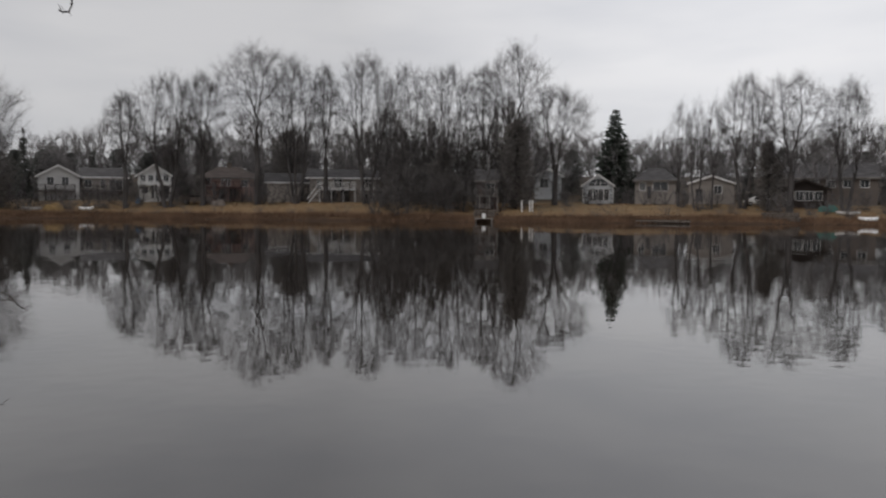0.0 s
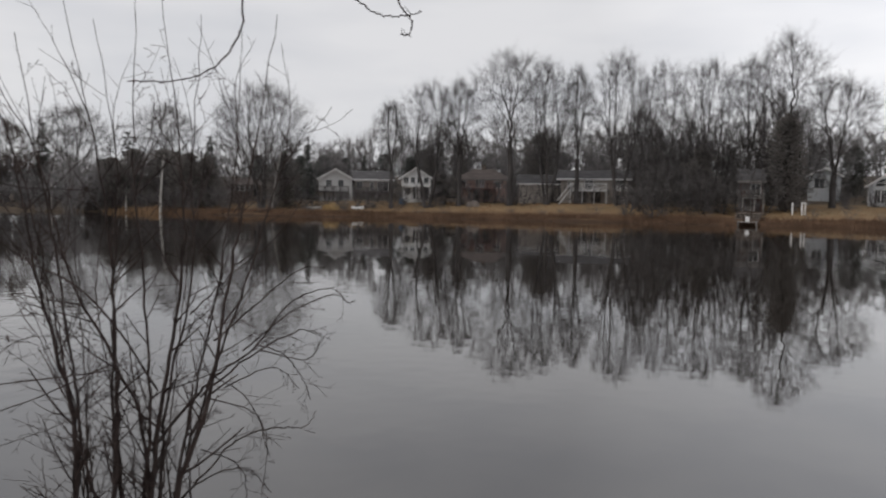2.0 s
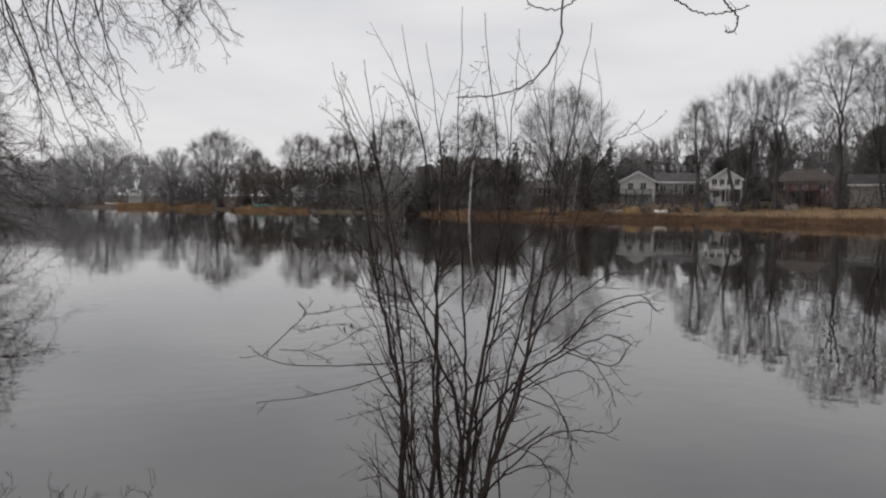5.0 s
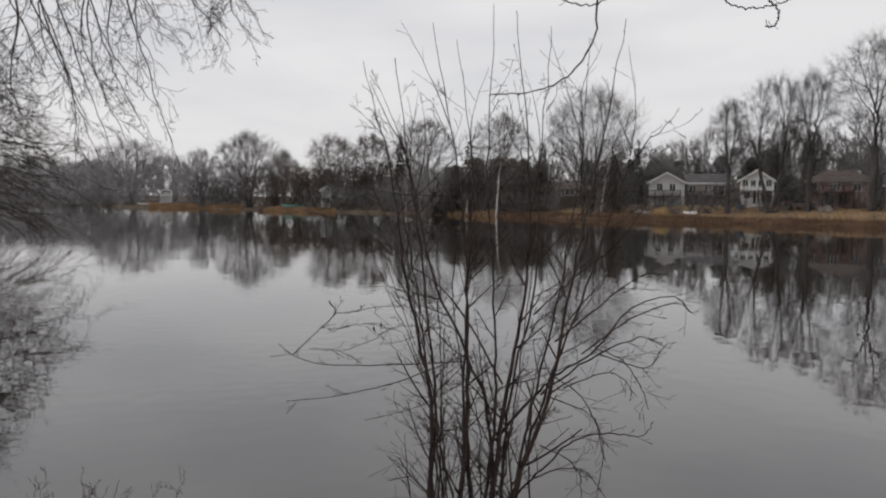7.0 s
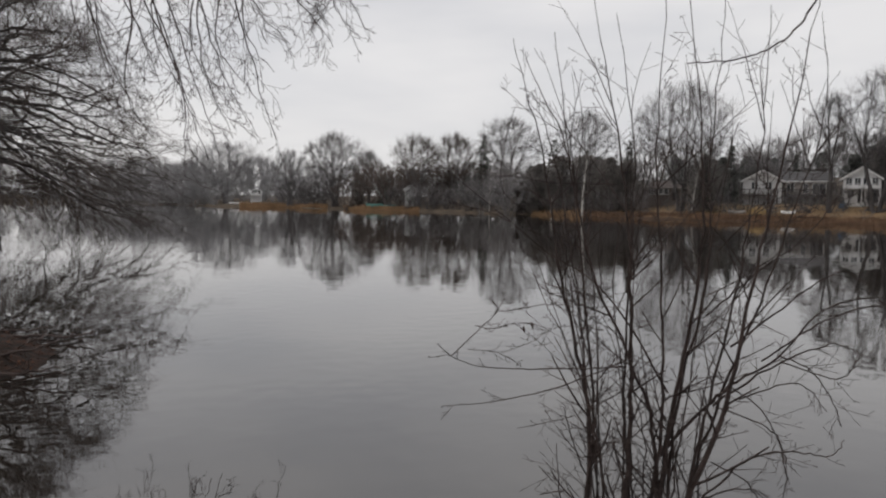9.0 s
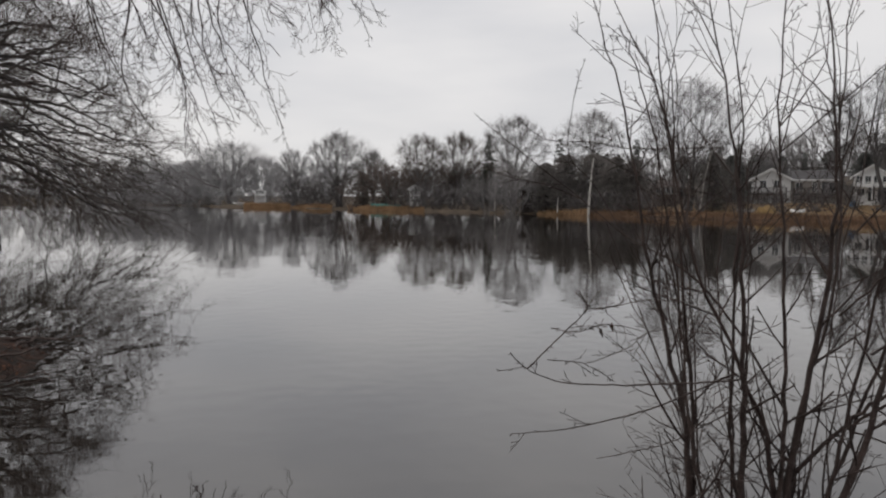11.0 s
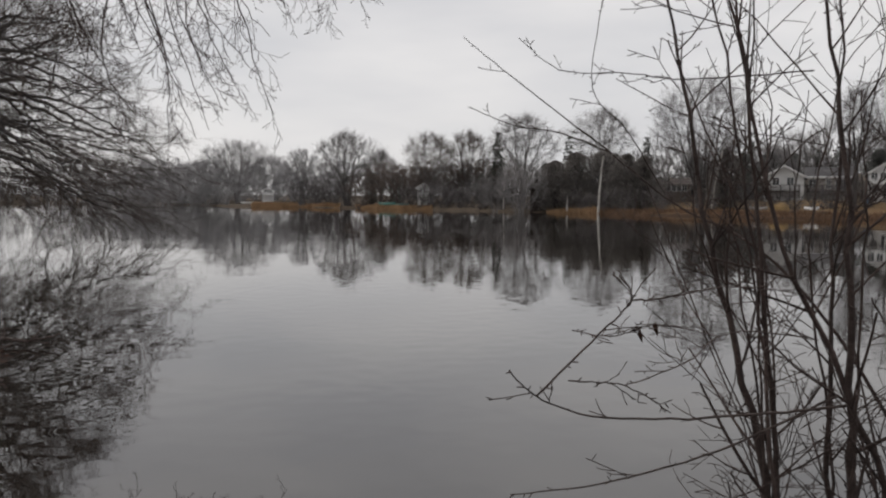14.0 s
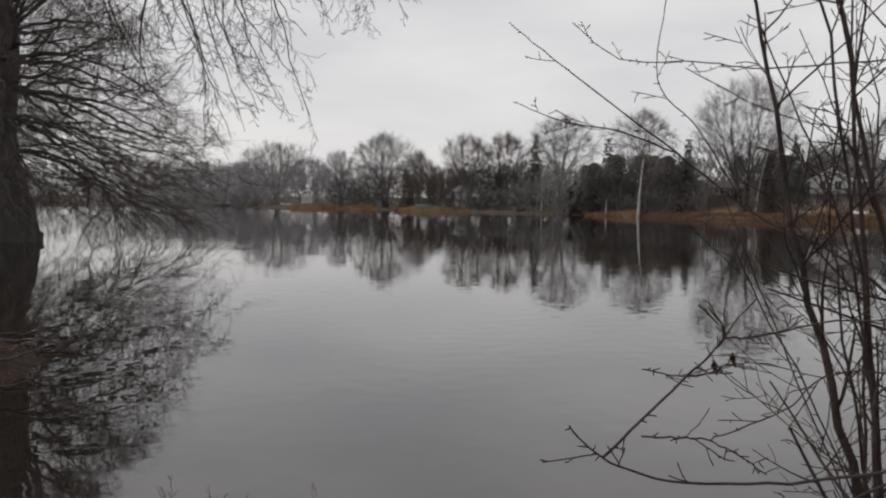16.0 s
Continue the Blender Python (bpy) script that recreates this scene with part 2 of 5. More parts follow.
def ground_material():
    """Dead lawn high up, wet soil and leaves by the water."""
    m, n, l, b = shader("winter_ground", 0.95, 0, 0.2)
    co = n.new("ShaderNodeTexCoord")
    geo = n.new("ShaderNodeSeparateXYZ")
    l.new(co.outputs["Object"], geo.inputs["Vector"])
    noises = []
    for s, d in ((0.09, 4), (0.55, 6), (7.0, 5)):
        t = n.new("ShaderNodeTexNoise")
        t.inputs["Scale"].default_value, t.inputs["Detail"].default_value = s, d
        l.new(co.outputs["Object"], t.inputs["Vector"])
        noises.append(t)
    def mixed(fac, a, c):
        x = n.new("ShaderNodeMix")
        x.data_type = "RGBA"
        l.new(fac, x.inputs["Factor"])
        for s, v in (("A", a), ("B", c)):
            if isinstance(v, tuple):
                x.inputs[s].default_value = (*v, 1)
            else:
                l.new(v, x.inputs[s])
        return x.outputs["Result"]
    def band(v, lo, hi):
        x = n.new("ShaderNodeMapRange")
        x.inputs["From Min"].default_value, x.inputs["From Max"].default_value = lo, hi
        l.new(v, x.inputs["Value"])
        return x.outputs["Result"]
    grass = mixed(band(noises[0].outputs["Fac"], 0.35, 0.65), (0.215, 0.140, 0.072), (0.145, 0.112, 0.064))
    grass = mixed(band(noises[1].outputs["Fac"], 0.40, 0.70), grass, (0.265, 0.18, 0.10))
    grass = mixed(band(noises[2].outputs["Fac"], 0.45, 0.8), grass, (0.14, 0.095, 0.052))
    soil = mixed(band(noises[2].outputs["Fac"], 0.4, 0.7), (0.035, 0.022, 0.014), (0.10, 0.055, 0.032))
    high = n.new("ShaderNodeMath")
    high.operation = "MULTIPLY_ADD"
    high.inputs[1].default_value = 0.7
    l.new(noises[1].outputs["Fac"], high.inputs[0])
    l.new(geo.outputs["Z"], high.inputs[2])
    away = n.new("ShaderNodeVectorMath")
    away.operation = "LENGTH"
    l.new(co.outputs["Object"], away.inputs[0])
    litter = mixed(band(noises[2].outputs["Fac"], 0.42, 0.68), (0.012, 0.008, 0.006), (0.040, 0.020, 0.013))
    bank = mixed(band(high.outputs[0], 0.55, 0.95), soil, grass)
    woods = mixed(band(noises[1].outputs["Fac"], 0.35, 0.7), (0.060, 0.046, 0.034), (0.120, 0.092, 0.066))
    bank = mixed(band(away.outputs["Value"], 127, 136), bank, woods)
    l.new(mixed(band(away.outputs["Value"], 60, 75), litter, bank), b.inputs["Base Color"])
    bp = n.new("ShaderNodeBump")
    bp.inputs["Strength"].default_value, bp.inputs["Distance"].default_value = 0.6, 0.06
    l.new(noises[2].outputs["Fac"], bp.inputs["Height"])
    l.new(bp.outputs["Normal"], b.inputs["Normal"])
    return m


ground = tagged(part("ground", me, ground_material(), smooth=True), "ochre dead winter grass on low lake banks", "ground", kind="structure")


def water_material():
    m, n, l, b = shader("lake_water", 0.008, 0, 0.5)
    b.inputs["Base Color"].default_value = (0.018, 0.0145, 0.012, 1)
    b.inputs["IOR"].default_value = 1.96
    co = n.new("ShaderNodeTexCoord")
    h = []
    for s, st in ((0.24, (1, 1, 1)), (2.7, (1, 1, 1))):
        mp = n.new("ShaderNodeMapping")
        mp.inputs["Scale"].default_value = st
        l.new(co.outputs["Object"], mp.inputs["Vector"])
        t = n.new("ShaderNodeTexNoise")
        t.inputs["Scale"].default_value, t.inputs["Detail"].default_value = s, 0.6
        l.new(mp.outputs["Vector"], t.inputs["Vector"])
        h.append(t.outputs["Fac"])
    add = n.new("ShaderNodeMath")
    add.operation = "MULTIPLY_ADD"
    # light airs ruffle the water in patches
    patch, calm = n.new("ShaderNodeTexNoise"), n.new("ShaderNodeMapRange")
    patch.inputs["Scale"].default_value, patch.inputs["Detail"].default_value = 0.05, 2.0
    l.new(co.outputs["Object"], patch.inputs["Vector"])
    for k, v in (("From Min", 0.42), ("From Max", 0.66), ("To Min", 0.12), ("To Max", 0.46)):
        calm.inputs[k].default_value = v
    l.new(patch.outputs["Fac"], calm.inputs["Value"])
    l.new(calm.outputs["Result"], add.inputs[1])
    l.new(h[1], add.inputs[0])
    l.new(h[0], add.inputs[2])
    bp = n.new("ShaderNodeBump")
    bp.inputs["Strength"].default_value, bp.inputs["Distance"].default_value = 1.0, 0.010
    l.new(add.outputs[0], bp.inputs["Height"])
    l.new(bp.outputs["Normal"], b.inputs["Normal"])
    return m


WATER = water_material()
bm = bmesh.new()
bmesh.ops.create_grid(bm, x_segments=4, y_segments=4, size=420)
tagged(part("water", bm, WATER), "calm grey lake water mirroring the far bank", "lake", kind="structure")


# ---- bare trees ----
def grow(out, rng, p, d, length, r, level, o):
    """One branch and all that springs from it. out[0]: wood, out[1]: twigs."""
    steps = o["steps"][level]
    step = length / steps
    kids = o["kids"][level] if level < len(o["kids"]) else 0
    marks = [o["bare"][level] + (1 - o["bare"][level]) * (k + rng.random()) / kids for k in range(kids)] if kids else []
    tip = r * o["tip"]
    m = 0
    for k in range(steps):
        w = o["wobble"][level]
        d = (d + Vector((rng.gauss(0, w), rng.gauss(0, w), rng.gauss(0, w) + o["up"][level]))).normalized()
        q = p + d * step
        ra, rb = r + (tip - r) * k / steps, r + (tip - r) * (k + 1) / steps
        out[0 if level < o["wood"] else 1].append((*p, *q, max(ra, o["thin"]), max(rb, o["thin"])))
        while m < len(marks) and marks[m] <= (k + 1) / steps:
            t = marks[m]
            f = t * steps - k
            side = Vector((rng.gauss(0, 1), rng.gauss(0, 1), rng.gauss(0, 0.5)))
            side = (side - d * side.dot(d)).normalized()
            ang = radians(rng.uniform(*o["angle"][level]))
            cd = d * math.cos(ang) + side * math.sin(ang)
            cl = length * rng.uniform(*o["ratio"][level]) * (1.15 - 0.55 * t)
            cr = (r + (tip - r) * t) * rng.uniform(0.45, 0.65)
            grow(out, rng, p + (q - p) * f, cd, cl, cr, level + 1, o)
            m += 1
        p = q


def colonise(seed, height, width, clear, points=900, trunks=1, top=0.62, step=None, twig=0.9, tip=0.012, fine=2, droop=0.0, spread=0.25, up=0.22, bulk=0.53, kill=1.7, wander=0.10, core=0.42):
    """A bare tree whose limbs grow towards points strewn through its crown. Returns wood and twig segments, standing at the origin."""
    g = np.random.default_rng(seed)
    step = step or height / 42
    # the crown: an egg with its widest part at the height share top, lumpy and a little one-sided
    f = clear + (1 - clear) * g.random(points * 3) ** 0.85
    a = g.random(points * 3) * 2 * np.pi
    prof = np.where(f < top, np.sin(np.clip((f - clear) / (top - clear), 0, 1) * np.pi / 2) ** 0.75, np.sqrt(np.clip(1 - ((f - top) / (1.0 - top)) ** 2, 0, 1)))
    lump = 1 + 0.13 * np.sin(a * 2 + g.random() * 6) + 0.10 * np.sin(a * 3 + f * 9 + g.random() * 6)
    rr = width / 2 * prof * lump * g.random(points * 3) ** core
    P = np.stack([np.cos(a) * rr, np.sin(a) * rr, f * height * (1 - 0.05 * g.random(points * 3))], 1)
    keep = np.sin(P[:, 0] * 2.2 / step * 0.18 + 1) * np.sin(P[:, 1] * 2.0 / step * 0.18 + 2) * np.sin(P[:, 2] * 1.6 / step * 0.18) > -0.5
    P = P[keep][:points]
    nodes, parent, root = [], [], []
    for t in range(trunks):
        d = np.array([*(g.normal(0, spread if trunks > 1 else 0.03, 2)), 1.0])
        d /= np.linalg.norm(d)
        p = np.array([*(g.normal(0, 0.012 * height if trunks > 1 else 0.001, 2)), -0.3])
        last = -1
        for s in range(max(2, int((clear * height + 0.3) / step * (0.8 + 0.4 * g.random())))):
            nodes.append(p.copy())
            parent.append(last)
            root.append(t)
            last = len(nodes) - 1
            p = p + d * step + g.normal(0, 0.06 * step, 3)
    N = np.array(nodes)
    dist = np.linalg.norm(P[:, None] - N[None], axis=2)
    near, best = dist.argmin(1), dist.min(1)
    alive = np.ones(len(P), bool)
    spawned = np.zeros(len(N), int)
    for it in range(90):
        alive &= spawned[near] < 4
        if not alive.any():
            break
        pull = np.zeros((len(N), 3))
        v = P[alive] - N[near[alive]]
        v /= np.linalg.norm(v, axis=1, keepdims=True) + 1e-9
        np.add.at(pull, near[alive], v)
        who = np.unique(near[alive])
        d = pull[who]
        d = d / (np.linalg.norm(d, axis=1, keepdims=True) + 1e-9) + g.normal(0, wander, d.shape)
        d[:, 2] += up
        d /= np.linalg.norm(d, axis=1, keepdims=True) + 1e-9
        new_nodes = N[who] + d * step
        first = len(N)
        N = np.concatenate([N, new_nodes])
        spawned[who] += 1
        spawned = np.concatenate([spawned, np.zeros(len(who), int)])
        parent += who.tolist()
        root += [root[w] for w in who]
        idx = np.where(alive)[0]
        dd = np.linalg.norm(P[idx][:, None] - new_nodes[None], axis=2)
        m, mi = dd.min(1), dd.argmin(1)
        closer = m < best[idx]
        best[idx[closer]] = m[closer]
        near[idx[closer]] = first + mi[closer]
        alive &= best > step * kill
    par = np.array(parent)
    kids = np.bincount(par[par >= 0], minlength=len(N))
    load = np.where(kids == 0, 1.0, 0.0)
    for i in range(len(N) - 1, -1, -1):
        if par[i] >= 0:
            load[par[i]] += load[i]
    rad = tip * load ** bulk
    ch = np.where(par >= 0)[0]
    segs = np.concatenate([N[par[ch]], N[ch], np.minimum(rad[par[ch]], rad[ch] * 1.35)[:, None], rad[ch][:, None]], 1)
    wood = rad[ch] > tip * 3.2
    # fine twigs on the thin ends
    thin = ch[rad[ch] <= tip * 3.2]
    src = np.repeat(thin, fine)
    src = np.concatenate([src, np.repeat(ch[kids[ch] == 0], 2)])
    d0 = N[src] - N[par[src]]
    d0 /= np.linalg.norm(d0, axis=1, keepdims=True) + 1e-9
    outward = N[src] - np.array([0, 0, height * (clear * 0.6 + 0.25)])
    outward /= np.linalg.norm(outward, axis=1, keepdims=True) + 1e-9
    d0 = d0 + 0.7 * outward + g.normal(0, 0.38, d0.shape)
    d0[:, 2] += 0.2 - droop
    d0 /= np.linalg.norm(d0, axis=1, keepdims=True) + 1e-9
    L = (twig * (0.5 + 0.7 * g.random(len(src))))[:, None]
    mid = N[src] + d0 * L * 0.5
    d1 = d0 + g.normal(0, 0.22, d0.shape)
    d1[:, 2] += 0.12 - droop
    d1 /= np.linalg.norm(d1, axis=1, keepdims=True) + 1e-9
    end = mid + d1 * L * 0.5
    one = np.full((len(src), 1), tip * 0.8)
    tw = np.concatenate([N[src], end, one * 1.4, one * 0], 1)
    stems = np.array(root)[ch][wood]
    return [segs[wood][stems == k] for k in range(trunks)], np.concatenate([segs[~wood], tw])


def fan_out(g, out, node, way, targets, level, tip, bulk, jitter, sag=0.0):
    """Limbs that fork again and again towards the points they have to reach. out[0]: wood, out[1]: ends of limbs, as rows of tapered segments."""
    n = len(targets)
    if n == 0:
        return
    groups = [targets[i:i + 1] for i in range(n)]
    if n > 3:
        k = 3 if g.random() < (0.6 if level == 0 else 0.2) else 2
        rel = targets - node
        rel = rel / (np.linalg.norm(rel, axis=1, keepdims=True) + 1e-9)
        mids = rel[g.choice(n, k, replace=False)]
        for _ in range(4):
            which = np.argmin(((rel[:, None] - mids[None]) ** 2).sum(2), 1)
            mids = np.stack([rel[which == c].mean(0) if (which == c).any() else mids[c] for c in range(k)])
        groups = [targets[which == c] for c in range(k)]
    for t in groups:
        m = len(t)
        if m == 0:
            continue
        d = t.mean(0) - node
        far = np.linalg.norm(d) + 1e-9
        share = 1.0 if m <= 1 or n <= 3 else g.uniform(0.24, 0.46)
        go = d / far * 0.8 + way * 0.32 + np.array([0, 0, 0.10 * share])
        go /= np.linalg.norm(go)
        end = t[0] if share == 1.0 else node + go * far * share
        reach = np.linalg.norm(end - node)
        r0, r1 = tip * m ** bulk, tip * max(1, m * 0.55) ** bulk * (0.55 if share == 1.0 else 1.0)
        steps = 4 if reach > 2.5 else 3 if reach > 1.0 else 2
        a, b = node, None
        t0, t1 = (way * 0.75 + d / far * 0.5) * reach, (end - node)
        for i in range(steps):
            u = (i + 1) / steps
            h = (u ** 3 - 2 * u ** 2 + u) * t0 + (-2 * u ** 3 + 3 * u ** 2) * (end - node) + (u ** 3 - u ** 2) * t1
            b = node + h + (g.normal(0, jitter * reach, 3) if i < steps - 1 else 0)
            b = b + np.array([0, 0, -sag * reach * math.sin(u * math.pi) * 0.3])
            ra, rb = r0 + (r1 - r0) * i / steps, r0 + (r1 - r0) * (i + 1) / steps
            out[1 if m <= 3 else 0].append((*a, *b, ra, rb))
            a_prev, a = a, b
        if share < 1.0:
            last = a - a_prev
            fan_out(g, out, a, last / (np.linalg.norm(last) + 1e-9), t, level + 1, tip, bulk, jitter, sag)


def twigs_on(g, ends, twig, tip, count, spray, droop=0.0, fork=0.55):
    """Side twigs along the thin ends of limbs, each with smaller ones."""
    e = np.asarray(ends)
    src = np.repeat(np.arange(len(e)), count)
    p, q = e[src, :3], e[src, 3:6]
    d = q - p
    d /= np.linalg.norm(d, axis=1, keepdims=True) + 1e-9
    root = p + (q - p) * g.random((len(src), 1))
    d = d + g.normal(0, fork, d.shape)
    d[:, 2] += 0.22 - droop
    d /= np.linalg.norm(d, axis=1, keepdims=True) + 1e-9
    L = twig * g.uniform(0.45, 1.2, (len(src), 1))
    mid = root + d * L * 0.5
    d1 = d + g.normal(0, 0.2, d.shape)
    d1[:, 2] += 0.12 - droop
    d1 /= np.linalg.norm(d1, axis=1, keepdims=True) + 1e-9
    end = mid + d1 * L * 0.5
    one = np.full((len(src), 1), tip)
    rows = [np.concatenate([root, mid, one, one * 0.8], 1), np.concatenate([mid, end, one * 0.8, one * 0], 1)]
    if spray:
        k = np.repeat(np.arange(len(src)), spray)
        u = g.uniform(0.15, 0.95, (len(k), 1))
        r2 = np.where(u < 0.5, root[k] + (mid - root)[k] * u * 2, mid[k] + (end - mid)[k] * (u * 2 - 1))
        d2 = d1[k] + g.normal(0, 0.5, (len(k), 3))
        d2[:, 2] += 0.08 - droop
        d2 /= np.linalg.norm(d2, axis=1, keepdims=True) + 1e-9
        rows.append(np.concatenate([r2, r2 + d2 * L[k] * g.uniform(0.3, 0.65, (len(k), 1)), np.full((len(k), 1), tip * 0.85), np.zeros((len(k), 1))], 1))
    return np.concatenate(rows)


def crown_points(g, n, height, width, clear, top, core):
    """Points through an uneven egg-shaped crown, most of them near its outside."""
    f = clear + (1 - clear) * g.random(n) ** 0.8
    a = g.random(n) * 2 * np.pi
    prof = np.where(f < top, 0.25 + 0.75 * np.sin(np.clip((f - clear) / (top - clear), 0, 1) * np.pi / 2), np.sqrt(np.clip(1 - ((f - top) / (1.0 - top)) ** 2, 0, 1)))
    lump = 1 + 0.14 * np.sin(a * 2 + g.random() * 6) + 0.12 * np.sin(a * 3 + f * 8 + g.random() * 6)
    rr = width / 2 * prof * lump * g.random(n) ** core
    z = f * height * (1 + 0.035 * np.sin(a * 3 + g.random() * 6) - 0.05 * g.random(n))
    return np.stack([np.cos(a) * rr, np.sin(a) * rr, z], 1)


def fan_tree(seed, height, width, clear, trunks, n, top=0.68, tip=0.009, twig=1.5, count=2, spray=3, bulk=0.55, core=0.42, jitter=0.035):
    """A bare shade tree: clean stems that fork into a spreading fan. Returns the wood of each stem, and all twigs."""
    g = np.random.default_rng(seed)
    T = crown_points(g, n, height, width, clear + 0.10, top, core)
    ang = np.arctan2(T[:, 1], T[:, 0]) + g.random() * 6.28
    own = ((ang / (2 * np.pi)) % 1.0 * trunks).astype(int)
    stems, ends = [], []
    for k in range(trunks):
        t = T[own == k]
        lean = t.mean(0)[:2] / (np.linalg.norm(t.mean(0)[:2]) + 1e-9) if trunks > 1 else g.normal(0, 0.3, 2)
        out = ([], [])
        foot = np.array([*(lean * 0.25 if trunks > 1 else (0, 0)), -0.3])
        fork_z = clear * height * g.uniform(0.85, 1.15)
        top_pt = np.array([*(lean * fork_z * (0.24 if trunks > 1 else 0.05)), fork_z])
        r = tip * len(t) ** bulk * 1.3
        a = foot
        for i in range(5):
            u = (i + 1) / 5
            b = foot + (top_pt - foot) * u + (g.normal(0, 0.07, 3) * (i < 4)) * np.array([1, 1, 0])
            out[0].append((*a, *b, r * (1.45 - 0.35 * (u - 0.2)) if i == 0 else r * (1.2 - 0.2 * (u - 0.2)), r * (1.2 - 0.2 * u)))
            prev, a = a, b
        way = (a - prev) / np.linalg.norm(a - prev)
        # a few lower limbs leave the stem before the fork
        low = t[:, 2] < (clear + 0.28) * height
        if low.sum() > 6:
            fan_out(g, out, foot + (top_pt - foot) * 0.8, way, t[low], 1, tip, bulk, jitter)
            fan_out(g, out, a, way, t[~low], 0, tip, bulk, jitter)
        else:
            fan_out(g, out, a, way, t, 0, tip, bulk, jitter)
        stems.append(out[0])
        ends += out[1]
    return stems, np.concatenate([np.asarray(ends), twigs_on(g, ends, twig, tip * 0.60, count, spray, 0.0, 0.40)])


def bare_tree(seed, height, width, clear, label, trunks=1, n=200, twig_bark=None, wood=None, **more):
    a, b = fan_tree(seed, height * 0.985, width * 0.95, clear, trunks, n, **more)
    t = new("tree")
    for stem in a:
        part("trunk", tubes("trunk", stem, 6), wood or BARK, t, smooth=True)
    part("crown", tubes("crown", b, 3), twig_bark or TWIG, t)
    return tagged(t, label, "tree", "bare trees on the lake bank")


def put(thing, az, d, turn=0.0, scale=1.0, sink=0.0):
    v = on_ground(az, d, -sink)
    thing.matrix_basis = Matrix.LocRotScale(v, Euler((0, 0, radians(turn))), (scale,) * 3)
    return thing


LONE = "tall leafless shade tree with grey branching crown"
# azimuth, distance, height, width, clear stem, trunks, seed
BIG_TREES = [
    (50.2, 125, 20.3, 17.0, 0.22, 3, 3), (40.6, 121, 17.0, 5.0, 0.34, 1, 4), (37.8, 122, 20.2, 8.8, 0.30, 2, 5), (35.4, 122, 20.6, 6.4, 0.34, 1, 6),
    (31.5, 121, 24.8, 13.4, 0.33, 1, 7), (28.7, 120, 23.0, 8.2, 0.30, 3, 8), (26.5, 121, 21.8, 4.6, 0.35, 1, 9), (23.5, 117, 23.0, 11.0, 0.25, 3, 10),
    (20.4, 118, 21.8, 7.2, 0.28, 2, 11), (17.2, 112, 21.2, 9.4, 0.25, 3, 12), (14.5, 118, 21.5, 7.6, 0.32, 1, 13), (12.1, 112, 24.2, 9.6, 0.34, 1, 14),
    (9.1, 116, 18.0, 11.0, 0.28, 1, 15), (0.1, 118, 15.6, 3.4, 0.30, 1, 16), (-1.1, 118, 16.2, 3.6, 0.30, 2, 17), (-2.2, 118, 15.8, 3.2, 0.30, 1, 18),
    (-4.3, 120, 20.0, 7.0, 0.28, 2, 19), (-7.3, 116, 19.4, 11.2, 0.26, 1, 20), (-10.7, 118, 18.6, 5.6, 0.28, 2, 21), (-13.6, 115, 13.5, 6.0, 0.25, 1, 22),
    (83.8, 238, 18.8, 18.5, 0.15, 4, 23), (79.2, 208, 15.6, 7.0, 0.25, 1, 24), (75.9, 192, 18.4, 13.5, 0.20, 3, 25), (73.3, 200, 13.6, 7.0, 0.2, 2, 26),
    (69.6, 172, 16.2, 10.0, 0.15, 3, 27), (66.8, 174, 16.2, 9.5, 0.2, 2, 28), (62.7, 168, 19.2, 13.0, 0.25, 2, 29), (56.9, 190, 20.8, 13.5, 0.25, 1, 30),
    (86.5, 262, 14.0, 13.0, 0.12, 4, 31), (89.5, 285, 15.0, 15.0, 0.12, 4, 32),
]
# trees beyond 160 m take the twigs paled for haze
for az, d, h, w, clear, n, seed in BIG_TREES:
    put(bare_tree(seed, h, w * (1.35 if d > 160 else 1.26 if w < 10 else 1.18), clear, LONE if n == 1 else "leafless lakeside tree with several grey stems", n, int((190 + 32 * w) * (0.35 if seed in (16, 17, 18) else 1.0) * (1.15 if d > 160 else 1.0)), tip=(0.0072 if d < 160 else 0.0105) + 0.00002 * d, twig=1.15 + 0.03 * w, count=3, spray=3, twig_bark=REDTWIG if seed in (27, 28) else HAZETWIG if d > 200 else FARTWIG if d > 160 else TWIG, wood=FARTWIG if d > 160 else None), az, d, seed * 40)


# ---- evergreens ----
def foliage(rng, pts, size, droop=0.3):
    """Small ragged sprays: three leaning triangles at every point."""
    vs, fs = [], []
    for c, out_dir, s in pts:
        for k in range(3):
            a = Vector((out_dir.x + rng.gauss(0, 0.6), out_dir.y + rng.gauss(0, 0.6), rng.gauss(-droop, 0.4))).normalized()
            b = a.cross(Vector((rng.gauss(0, 1), rng.gauss(0, 1), rng.gauss(0, 1)))).normalized()
            i = len(vs)
            q = size * s * rng.uniform(0.6, 1.3)
            vs += [c - b * q * 0.35, c + b * q * 0.35, c + a * q]
            fs.append((i, i + 1, i + 2))
    return vs, fs


